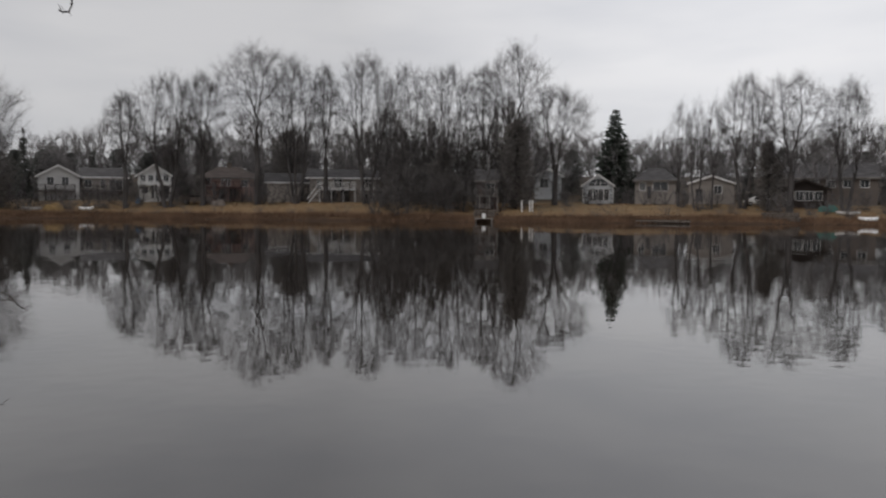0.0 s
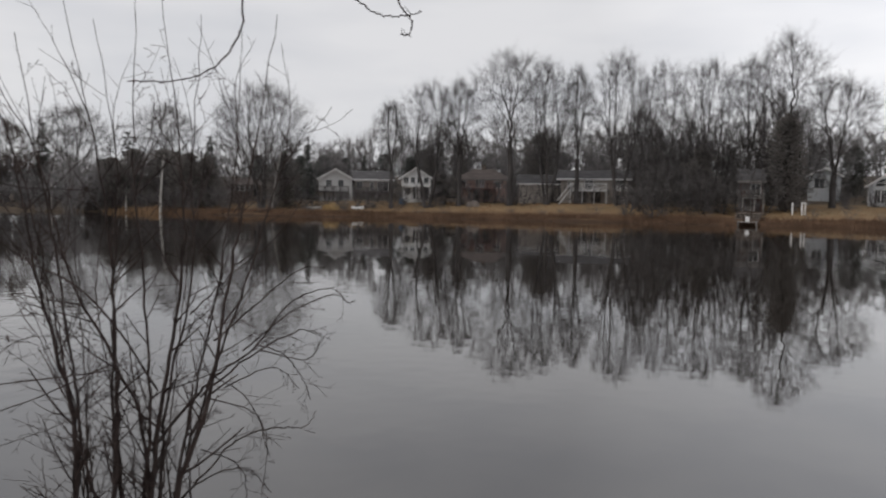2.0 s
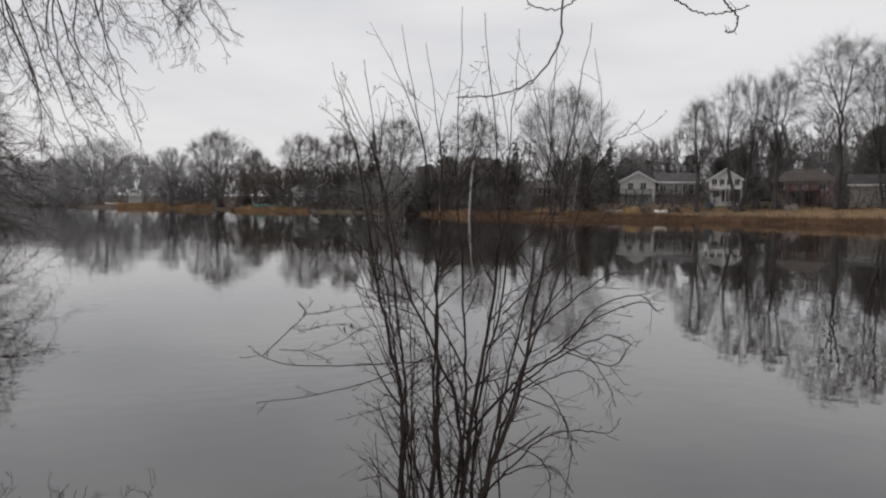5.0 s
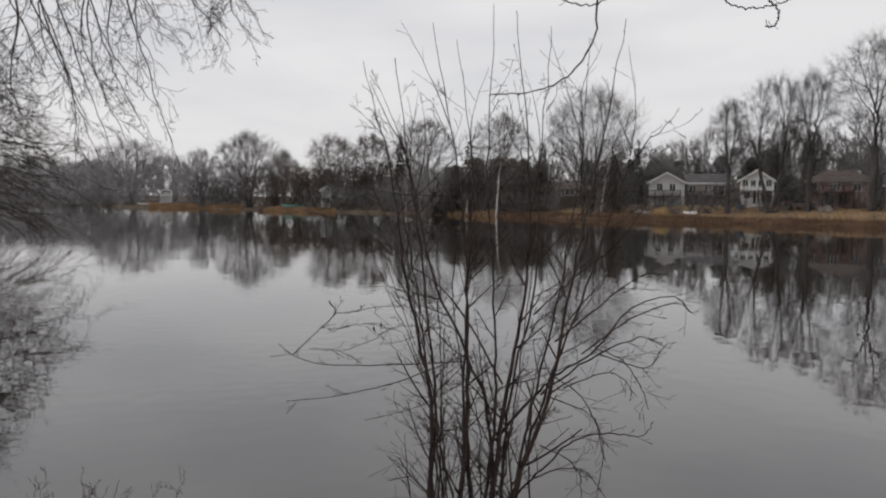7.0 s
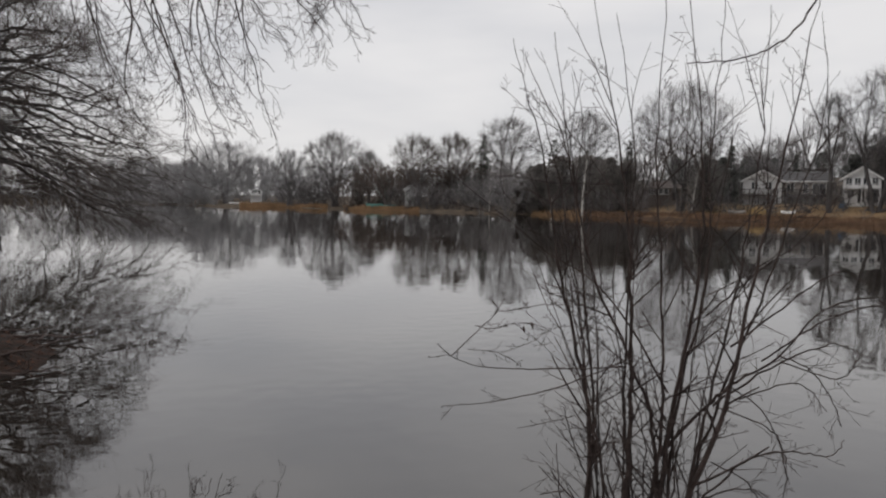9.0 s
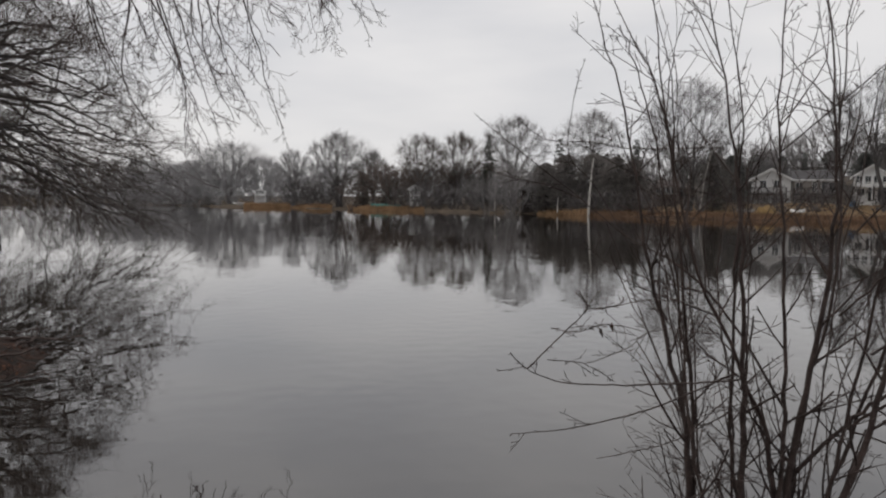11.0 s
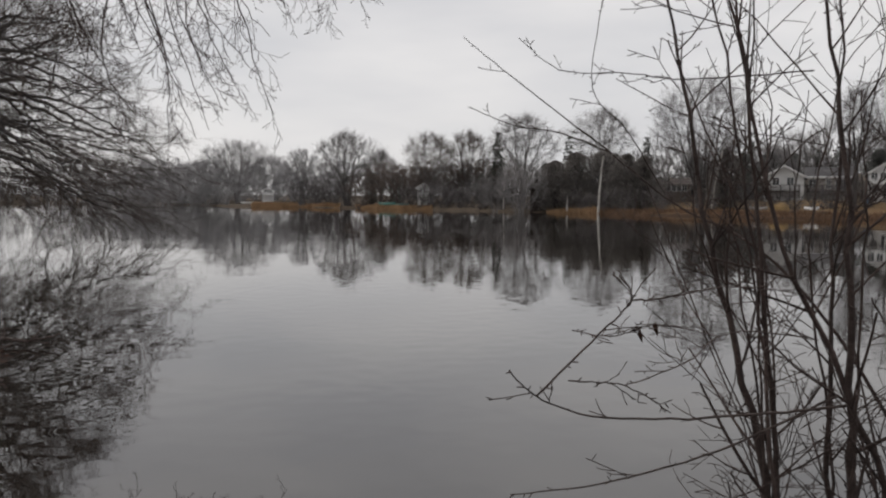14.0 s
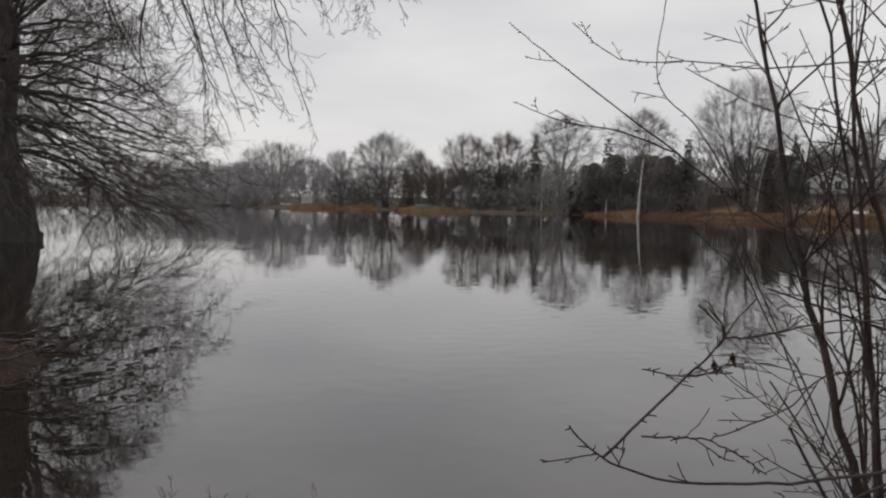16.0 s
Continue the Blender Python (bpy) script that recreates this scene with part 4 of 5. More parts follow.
h, w = house("beige raised house with a white-railed balcony", 27.7, 22.7, 124, 2.4, 6.3, 7.7, "side", BEIGE, deep=8.0, over=0.6, windows=[(0.37, 0.48, 2.3, 3.6), (0.83, 0.94, 2.3, 3.7), (0.12, 0.17, 2.4, 3.4), (0.84, 0.96, 0.5, 1.3)], doors=[(0.28, 0.40, 0.05, 1.85), (0.46, 0.60, 0.05, 1.85)])
deck(h, -w / 2 + 1.6, w / 2 - 3.4, 2.1, 2.2, WHITE, WHITE, 1.05, posts=4, under=-0.6, stairs=1.9)
deck(h, w / 2 - 2.5, w / 2 - 0.3, 2.1, 1.2, WHITE, WHITE, 1.0, posts=2, under=1.85)
h, w = house("small dark red boathouse on the shore", 15.0, 13.5, 108, 2.2, 5.6, 7.2, "side", DARKRED, deep=5, windows=[(0.5, 0.9, 1.5, 3.0)], thing="boathouse")
deck(h, -w / 2 - 0.2, w / 2 + 0.2, 1.3, 1.6, GREYWOOD, GREYWOOD, 0.9, posts=3)
house("grey house half hidden by trees", 10.6, 8.6, 140, 3.6, 7.2, 8.6, "gable", BLUEGREY, windows=[(0.2, 0.5, 1.6, 3.2)])
h, w = house("white gabled house with tall lake windows", 7.0, 4.75, 125, 2.2, 5.2, 7.1, "gable", BLUEGREY, over=0.35, deep=9, windows=row_windows(4, 0.16, 0.86, 0.7, 2.5, 0.18))
bm = bmesh.new()
pts = [(-1.5, 3.05), (1.5, 3.05)] + [(1.5 * math.cos(a * math.pi / 10), 3.05 + 1.15 * math.sin(a * math.pi / 10)) for a in range(1, 10)]
lo = [bm.verts.new((x, -0.04, z)) for x, z in pts]
bm.faces.new(lo)
arch = part("window", bm, GLASS, h, "arched gable window")
part("window_frame", boxes((-1.62, 1.62, -0.08, 0.0, 2.93, 3.03), (-0.42, -0.36, -0.07, -0.045, 3.03, 4.1), (0.36, 0.42, -0.07, -0.045, 3.03, 4.1), (-1.3, 1.3, -0.07, -0.045, 3.5, 3.56)), WHITE, arch)
part("corner_board", boxes((-w / 2 - 0.02, -w / 2 + 0.14, -0.03, 0.0, 0, 3.0)), WHITE, h)
part("corner_board", boxes((w / 2 - 0.14, w / 2 + 0.02, -0.03, 0.0, 0, 3.0)), WHITE, h)
house("tan house with a broad grey roof", 3.2, 0.3, 130, 3.2, 6.3, 8.4, "hip", TAN, windows=[(0.45, 0.8, 1.4, 2.8), (0.12, 0.25, 1.4, 2.7)], doors=[(0.3, 0.4, 0.05, 2.1)])
house("tan gabled house with one dark window", -0.6, -3.7, 126, 2.8, 5.7, 6.9, "gable", TAN, over=0.3, windows=[(0.56, 0.72, 1.3, 2.5)], doors=[(0.15, 0.3, 0.05, 2.0)])
house("dark timber pavilion with a gabled roof", -6.8, -9.6, 124, 2.7, 4.7, 6.2, "gable", DARKWOOD, SHINGLE, deep=5, over=0.6, windows=row_windows(4, 0.08, 0.92, 0.4, 1.7), thing="pavilion")
house("long brown house with a pale ridge line", -7.0, -12.6, 140, 4.0, 6.9, 9.3, "side", BROWNSIDE, windows=row_windows(5, 0.05, 0.95, 1.3, 2.5, 0.5))
h, w = house("small house with a pale roof and deck", 70.6, 69.7, 172, 2.4, 4.7, 5.8, "gable", WHITE, PALEROOF, deep=6, windows=row_windows(2, 0.1, 0.9, 1.3, 2.3))
deck(h, -w / 2, w / 2, 1.1, 1.6, WHITE, WHITE, posts=4)
house("grey house behind brush", 68.7, 67.3, 182, 2.5, 5.4, 6.8, "gable", GREYSIDE, windows=[(0.3, 0.7, 1.3, 2.4)])
house("low brown bungalow with white window frames", 52.6, 50.0, 137, 2.8, 5.0, 6.2, "hip", BROWNSIDE, BROWNROOF, windows=row_windows(4, 0.05, 0.6, 1.1, 2.0, 0.2), doors=[(0.7, 0.8, 0.05, 2.0)])
h, w = house("white lake house with a stair", 82.0, 81.2, 234, 1.8, 4.3, 5.4, "gable", WHITE, PALEROOF, windows=row_windows(3, 0.1, 0.9, 2.0, 3.0))
deck(h, -w / 2, w / 2, 1.6, 1.6, WHITE, WHITE, posts=3)
house("dark shed beneath cedars", 62.2, 61.2, 141, 2.0, 4.3, 5.9, "gable", DARKWOOD, deep=4, doors=[(0.3, 0.7, 0.05, 2.0)], thing="shed")
house("pale cottage on the far shore", 88.2, 87.2, 292, 2.0, 4.6, 5.8, "side", WHITE, windows=row_windows(2, 0.1, 0.9, 1.0, 2.0), thing="cottage")


# ---- along the far shore ----
def reeds(name, label, az0, az1, s0, s1, count, h0, h1, seed, material=REED):
    """Dry blades in tufts, in a strip at so many metres from the water's edge."""
    g = np.random.default_rng(seed)
    az = g.uniform(az0, az1, count)
    edge = np.interp(az, [a for a, _ in FAR_SHORE], [d for _, d in FAR_SHORE])
    d = edge + s0 + (s1 - s0) * g.random(count) ** 1.4 + g.normal(0, 0.6, count) * (s1 > 2)
    x, y = -d * np.sin(np.radians(az)), d * np.cos(np.radians(az))
    z = ground_height(x, y)
    h = g.uniform(h0, h1, count) * (0.6 + 0.6 * g.random(count) ** 2)
    w = 0.030 + 0.035 * g.random(count)
    t = g.uniform(0, np.pi, count)
    lx, ly = g.normal(0, 0.25, count) * h, g.normal(0, 0.25, count) * h
    base = np.stack([x, y, z - 0.03], 1)
    off = np.stack([np.cos(t) * w, np.sin(t) * w, 0 * w], 1)
    tip = base + np.stack([lx, ly, h], 1)
    vs = np.stack([base - off, base + off, tip], 1).reshape(-1, 3)
    fs = np.arange(count * 3).reshape(-1, 3)
    return tagged(part(name, quick_mesh(name, vs, fs), material), label, "reeds", kind="stuff")


BROWNREED = surface("russet_reeds", (0.15, 0.088, 0.050), (0.34, 0.205, 0.120), 0.3, 3, 0.9, 0)
DARKREED = surface("dark_russet_reeds", (0.085, 0.052, 0.034), (0.21, 0.128, 0.080), 0.3, 3, 0.9, 0)
reeds("shore_reeds", "dark russet reeds at the water's edge", -16, 60, 0.1, 4.5, 30000, 0.30, 0.80, 1, DARKREED)
reeds("lawn_grass", "tufts of pale dead grass on the bank", -16, 60, 3.0, 22.0, 26000, 0.10, 0.32, 2, BROWNREED)
reeds("far_reeds", "dry orange reeds on the far point", 76.4, 82.8, 0.2, 7.0, 10000, 0.5, 1.1, 3)
reeds("near_point_reeds", "dry tan grass on the point", 69.5, 75, 0.2, 8.0, 9000, 0.35, 0.8, 6)
reeds("headland_reeds", "tall orange reeds at the tip of a headland", 57.2, 61, 0.1, 4.0, 3500, 0.5, 1.1, 4)
reeds("point_reeds", "bright orange reeds at the tip of a point", 73.2, 75.2, 0.1, 5.0, 3000, 0.5, 1.1, 5)




# ---- near bank: the lakeside shrub ----
CAM_END = Vector((-3.24, 0.33, 2.38))


def seen_from_end(az, d, z):
    """A place d metres from the last standpoint, az degrees to the left of +y."""
    return Vector((CAM_END.x - d * math.sin(radians(az)), CAM_END.y + d * math.cos(radians(az)), z))


def curve_points(ps, n):
    """Points along a smooth line through a few knots."""
    ps = [Vector(p) for p in ps]
    ext = [ps[0] * 2 - ps[1], *ps, ps[-1] * 2 - ps[-2]]
    res = []
    for i in range(1, len(ext) - 2):
        for k in range(n):
            t = k / n
            a, b, c, d = ext[i - 1:i + 3]
            res.append(0.5 * (2 * b + (c - a) * t + (2 * a - 5 * b + 4 * c - d) * t * t + (3 * b - a - 3 * c + d) * t ** 3))
    return res + [ps[-1]]


def limb(out, rng, ps, r0, r1, opts, kids, n=7, level=1, slot=0, spread=(0.15, 0.4), start=0.2, jitter=0.012, spurs=0):
    """A limb along a smooth line, with side branches grown from it."""
    pts = curve_points(ps, n)
    pts = [pts[0]] + [p + Vector((rng.gauss(0, jitter), rng.gauss(0, jitter), rng.gauss(0, jitter))) for p in pts[1:]]
    m = len(pts) - 1
    for i in range(m):
        ra, rb = r1 + (r0 - r1) * (1 - i / m) ** 1.25, r1 + (r0 - r1) * (1 - (i + 1) / m) ** 1.25
        out[slot].append((*pts[i], *pts[i + 1], ra, rb))
    for k in range(spurs):
        i = rng.randrange(m)
        d = (pts[i + 1] - pts[i]).normalized()
        side = d.cross(Vector((rng.gauss(0, 1), rng.gauss(0, 1), rng.gauss(0, 1)))).normalized()
        p = pts[i].lerp(pts[i + 1], rng.random())
        out[1].append((*p, *(p + (side + d * 0.6) * rng.uniform(0.006, 0.018)), 0.0020, 0.0012))
    for k in range(kids):
        t = start + (0.93 - start) * (k + rng.random()) / kids
        i = min(m - 1, int(t * m))
        d = (pts[i + 1] - pts[i]).normalized()
        side = Vector((rng.gauss(0, 1), rng.gauss(0, 1), rng.gauss(0, 0.7)))
        side = (side - d * side.dot(d)).normalized()
        ang = radians(rng.uniform(28, 62))
        grow(out, rng, pts[i].lerp(pts[i + 1], t * m - i), d * math.cos(ang) + side * math.sin(ang), rng.uniform(*spread) * (1.15 - 0.65 * t), max((r0 + (r1 - r0) * t) * 0.45, opts["thin"]), level, opts)
    return pts


SHRUB_AT = Vector((-4.62, 2.56, 0))
SU, SV = Vector((math.cos(radians(67)), math.sin(radians(67)), 0)), Vector((-math.sin(radians(67)), math.cos(radians(67)), 0))


def shrub_point(u, v, z):
    p = SHRUB_AT + SU * u + SV * v
    p.z = z
    return p


def stem_point(u, v, z):
    """A place in the shrub: u to the right and v away, as the camera sees it early on."""
    a = radians(57)
    return Vector((SHRUB_AT.x + u * math.cos(a) - v * math.sin(a), SHRUB_AT.y + u * math.sin(a) + v * math.cos(a), z))


TWIGGY = dict(steps=(4, 5, 5, 4), kids=(3, 3, 2), bare=(0.1, 0.1, 0.1, 0), tip=0.5, wobble=(0.05, 0.06, 0.08, 0.10), up=(0.03, 0.05, 0.02, 0.0),
              angle=((22, 45), (32, 65), (35, 70)), ratio=((0.5, 0.8), (0.35, 0.65), (0.3, 0.55)), wood=1, thin=0.0014)


def lakeside_shrub():
    rng = random.Random(12)
    s = tagged(new("shrub"), "tall leafless shrub with many dark thin stems at the water", "shrub")
    g = gz(SHRUB_AT.x, SHRUB_AT.y) - 0.1
    # stems are placed to fit the camera's view
    # sideways metres at four heights and at the tip; tip height, depth at the tip, radius
    stems = [(-0.43, -0.47, -0.65, -0.76, -1.00, 3.75, 0.26, 0.018), (-0.39, -0.44, -0.52, -0.60, -0.73, 3.70, -0.15, 0.012), (-0.20, -0.20, -0.22, -0.28, -0.46, 3.98, 0.10, 0.018),
             (-0.18, -0.22, -0.20, -0.20, -0.34, 3.90, 0.30, 0.011), (-0.02, -0.06, -0.42, -0.62, -0.90, 3.55, -0.10, 0.014), (0.00, 0.06, 0.22, 0.25, 0.10, 4.05, 0.10, 0.019),
             (-0.05, -0.05, -0.03, -0.06, -0.03, 4.05, -0.10, 0.013), (0.03, 0.12, 0.25, 0.27, 0.32, 4.00, 0.30, 0.012), (0.10, 0.30, 0.48, 0.64, 0.76, 3.95, -0.10, 0.018),
             (0.08, 0.24, 0.42, 0.55, 0.62, 3.90, 0.25, 0.011), (0.12, 0.32, 0.60, 0.90, 1.22, 3.40, 0.20, 0.011)]
    for k in range(13):
        # thin young stems between them
        u = rng.uniform(-0.40, 0.22)
        lean = (u + 0.1) * 1.2 + rng.gauss(0, 0.28)
        stems.append((u, u + lean * 0.25, u + lean * 0.6 + rng.gauss(0, 0.05), u + lean, u + lean * 1.2, rng.uniform(1.7, 3.5), rng.uniform(-0.3, 0.35), rng.uniform(0.0045, 0.0085)))
    tops = []
    for u0, u1, u2, u3, ut, zt, vt, r in stems:
        out = ([], [])
        v0 = rng.uniform(-0.20, 0.04)
        levels = [(u0 * 0.75, g), (u0, 0.70), (u1, 1.40), (u2, 2.20), (u3, 3.00)]
        levels = [(u, z) for u, z in levels if z < zt - 0.3] + [(ut, zt)]
        knots = [stem_point(u + (rng.gauss(0, 0.018) if k else 0), v0 + (vt - v0) * max(0.0, (z - 0.7) / (zt - 0.7)), z) for k, (u, z) in enumerate(levels)]
        tops.append(limb(out, rng, knots, r * 1.45, 0.0021, TWIGGY, 14 if r > 0.010 else 8, start=0.2, spread=(0.20, 0.60), jitter=0.006, spurs=30))
        part("stem", tubes("stem", out[0], 6), BUSHBARK, s, smooth=True)
        tagged(part("twig_growth", tubes("twig_growth", out[1], 4), BUSHBARK, s), kind="stuff")
    # arching branches on the landward side, and a broken stub
    arches = (([(0.00, 1.12), (0.20, 1.38), (0.39, 1.58), (0.66, 1.78), (0.89, 2.06), (1.16, 2.15), (1.28, 2.04)], 0.012), ([(0.10, 0.70), (0.28, 0.88), (0.54, 1.13), (0.81, 1.18), (1.00, 1.16), (1.08, 1.26)], 0.009),
              ([(0.24, 0.85), (0.45, 0.93), (0.62, 0.90), (0.77, 0.72)], 0.006), ([(0.39, 1.58), (0.60, 1.42), (0.72, 1.10), (0.69, 0.82)], 0.005), ([(0.66, 1.78), (0.85, 1.70), (0.97, 1.52), (1.02, 1.38)], 0.005),
              ([(0.33, 1.44), (0.58, 1.36), (0.70, 1.24), (0.74, 1.02)], 0.005), ([(0.30, 1.10), (0.52, 0.98), (0.60, 0.78), (0.56, 0.55)], 0.005), ([(-0.48, 0.30), (-0.60, 0.69), (-0.64, 1.12)], 0.011))
    leaning = (([(0.30, 1.45), (0.68, 1.74), (0.95, 1.86), (1.10, 1.82)], 0.008), ([(0.57, 1.74), (0.88, 1.98), (1.18, 2.10), (1.32, 2.02)], 0.006), ([(0.39, 1.82), (0.68, 2.06), (0.95, 2.26), (1.15, 2.28)], 0.007),
               ([(0.68, 1.74), (0.99, 1.66), (1.09, 1.78)], 0.005), ([(0.45, 1.50), (0.76, 1.62), (0.95, 1.46)], 0.005), ([(0.24, 2.00), (0.50, 2.25), (0.80, 2.50), (0.98, 2.75)], 0.006), ([(0.30, 2.40), (0.55, 2.70), (0.75, 3.00)], 0.005))
    for ps, r in arches + leaning:
        out = ([], [])
        v = rng.uniform(-0.12, 0.15)
        limb(out, rng, [stem_point(u, v * k / len(ps), z) for k, (u, z) in enumerate(ps)], r, 0.0024, TWIGGY, 8, n=6, level=2, start=0.2, spread=(0.10, 0.34), jitter=0.004, spurs=6)
        part("side_branch", tubes("side_branch", out[0], 6), BUSHBARK, s, smooth=True)
        tagged(part("twig_growth", tubes("twig_growth", out[1], 4), BUSHBARK, s), kind="stuff")
    # slender upright shoots in the top
    for k in range(44):
        at_stem = tops[k % 11]
        p = at_stem[int(len(at_stem) * rng.uniform(0.45, 0.85))]
        q = p + Vector((rng.gauss(0, 0.26), rng.gauss(0, 0.26), rng.uniform(0.35, 0.85)))
        if q.z > 4.1:
            q.z = 4.1
        out = ([], [])
        limb(out, rng, [p, p.lerp(q, 0.5) + SU * rng.gauss(0, 0.03), q], 0.0038, 0.0013, TWIGGY, 4, n=4, level=3, spread=(0.10, 0.30), start=0.05, jitter=0.003, spurs=4)
        part("shoot", tubes("shoot", out[0], 5), BUSHBARK, s, smooth=True)
        tagged(part("twig_growth", tubes("twig_growth", out[1], 3), BUSHBARK, s), kind="stuff")
    # side branches that reach out over the water, each forked at its end
    reach = [([(-0.25, -0.10, 1.70), (-0.57, -0.30, 1.73), (-0.88, -0.50, 1.77), (-1.16, -0.62, 1.81), (-1.31, -0.70, 1.88), (-1.38, -0.73, 1.95)], 0.0085),
             ([(-1.31, -0.70, 1.88), (-1.15, -0.66, 2.03), (-1.07, -0.64, 2.11), (-1.10, -0.64, 2.17)], 0.0050), ([(-1.07, -0.64, 2.11), (-0.98, -0.60, 2.11), (-0.80, -0.52, 2.13), (-0.55, -0.35, 2.10)], 0.0048),
             ([(-1.22, -0.62, 1.90), (-1.12, -0.56, 1.88), (-1.03, -0.50, 1.85), (-0.92, -0.48, 1.78)], 0.0038), ([(-0.40, -0.15, 1.93), (-0.70, -0.30, 1.97), (-0.86, -0.40, 1.90), (-1.03, -0.46, 1.85)], 0.0042),
             ([(-1.18, -0.40, 1.99), (-1.08, -0.38, 1.97), (-1.00, -0.40, 1.99)], 0.0032),
             ([(-0.25, -0.05, 1.72), (-0.70, -0.25, 1.60), (-1.07, -0.44, 1.57), (-1.36, -0.55, 1.57)], 0.008), ([(-0.25, 0, 1.52), (-0.55, -0.05, 1.38), (-0.90, -0.06, 1.30)], 0.006),
             ([(0.05, 0.05, 1.50), (-0.20, 0.18, 1.95), (-0.42, 0.30, 2.20), (-0.66, 0.43, 2.34), (-0.91, 0.50, 2.55), (-1.29, 0.56, 2.85), (-1.49, 0.60, 3.02)], 0.013),
             ([(-0.91, 0.50, 2.55), (-1.11, 0.54, 2.63), (-1.28, 0.58, 2.66), (-1.47, 0.63, 2.74)], 0.0055), ([(-0.70, 0.44, 2.38), (-0.84, 0.47, 2.62), (-0.98, 0.5, 2.80), (-0.95, 0.5, 3.10), (-0.90, 0.5, 3.3)], 0.0042),
             ([(-0.30, 0.10, 2.80), (-0.66, 0.35, 2.81), (-0.86, 0.45, 2.85), (-1.11, 0.50, 2.87), (-1.27, 0.52, 3.0)], 0.0050), ([(-0.22, 0.15, 2.55), (-0.60, 0.36, 2.66), (-0.90, 0.45, 2.83)], 0.0036)]
    for ps, r in reach:
        out = ([], [])
        limb(out, rng, [shrub_point(*p) for p in ps], r * 0.58, 0.0017, TWIGGY, 4, n=6, level=2, start=0.25, spread=(0.07, 0.20), jitter=0.0015, spurs=14)
        part("side_branch", tubes("side_branch", out[0], 6), BUSHBARK, s, smooth=True)
        tagged(part("twig_growth", tubes("twig_growth", out[1], 4), BUSHBARK, s), kind="stuff")
    # a few shrivelled leaves that stayed on
    for u, v, z in ((-0.84, 0.22, 1.87), (-0.79, 0.20, 1.90)):
        bm = bmesh.new()
        p = shrub_point(u, v, z)
        vv = [bm.verts.new(p + Vector(c)) for c in ((0, 0, 0.02), (0.012, 0.004, 0), (0.004, 0.01, -0.035), (-0.012, -0.002, -0.004))]
        bm.faces.new(vv[:3])
        bm.faces.new((vv[0], vv[2], vv[3]))
        bmesh.ops.solidify(bm, geom=bm.faces[:], thickness=0.002)
        part("leaf", bm, REDLEAF, s, "shrivelled brown leaf")
    return s


lakeside_shrub()


# ---- leaf litter and roots on the near bank ----
def leaf_litter(name, label, x0, x1, y0, y1, count, seed):
    """Curled dead leaves lying on the bank, a folded pair of triangles each."""
    g = np.random.default_rng(seed)
    x, y = g.uniform(x0, x1, count), g.uniform(y0, y1, count)
    z = ground_height(x, y)
    keep = z > 0.02
    x, y, z = x[keep], y[keep], z[keep]
    n = len(x)
    a, size = g.uniform(0, 6.283, n), g.uniform(0.018, 0.045, n)
    mid = np.stack([x, y, z + g.uniform(0.0, 0.03, n)], 1)
    u = np.stack([np.cos(a), np.sin(a), g.normal(0, 0.35, n)], 1) * size[:, None]
    v = np.stack([-np.sin(a), np.cos(a), g.uniform(0.1, 0.9, n)], 1) * (size * 0.6)[:, None]
    w = np.stack([np.sin(a), -np.cos(a), g.uniform(0.1, 0.9, n)], 1) * (size * 0.6)[:, None]
    vs = np.stack([mid - u, mid + u, mid + v, mid + w], 1).reshape(-1, 3)
    k = (np.arange(n) * 4)[:, None]
    fs = np.concatenate([k + np.array([[0, 1, 2]]), k + np.array([[1, 0, 3]])])
    return tagged(part(name, quick_mesh(name, vs, fs), REDLEAF), label, "leaves", kind="stuff")


leaf_litter("fallen_leaves", "wet russet fallen leaves on the near bank", -24, -8, -10, -0.8, 9000, 7)


def rod(name, pts, r0, r1, sides=6):
    """One closed tapered tube through a row of points."""
    vs, fs, n = [], [], len(pts)
    for i, p in enumerate(pts):
        d = (pts[min(i + 1, n - 1)] - pts[max(i - 1, 0)]).normalized()
        u = d.cross(Vector((0, 0, 1))).normalized()
        v = d.cross(u)
        q = r0 + (r1 - r0) * i / (n - 1)
        vs += [p + (u * math.cos(k * 6.2832 / sides) + v * math.sin(k * 6.2832 / sides)) * q for k in range(sides)]
    for i in range(n - 1):
        for k in range(sides):
            m = (k + 1) % sides
            fs.append((i * sides + k, i * sides + m, (i + 1) * sides + m, (i + 1) * sides + k))
    fs += [tuple(range(sides))[::-1], tuple(range((n - 1) * sides, n * sides))]
    return mesh_of(name, vs, fs)


def bank_roots():
    """Dark roots and broken sticks that lie at the water's edge below the bank."""
    rng = random.Random(3)
    for k in range(6):
        t = tagged(new("driftwood_stick"), "dark wet stick lying at the water's edge", "stick", "sticks along the near bank")
        x, y = rng.uniform(-17.5, -13.0), rng.uniform(-2.6, -1.4)
        t.matrix_basis = pose(x, y, max(0.02, gz(x, y)) + 0.02, 0, 0, rng.uniform(0, 180))
        out = ([], [])
        L = rng.uniform(0.5, 1.1)
        line = limb(out, rng, [(-L, 0, 0), (-L * 0.3, 0.08, 0.05), (L * 0.3, -0.05, 0.06), (L, 0.06, 0.12)], 0.035, 0.012, dict(TWIGGY, thin=0.006), 4, level=2, spread=(0.2, 0.5), jitter=0.015)
        part("shaft", rod("shaft", line, 0.035, 0.012), BUSHBARK, t, smooth=True)
        tagged(part("twig_growth", tubes("twig_growth", out[1], 4), BUSHBARK, t), kind="stuff")


bank_roots()


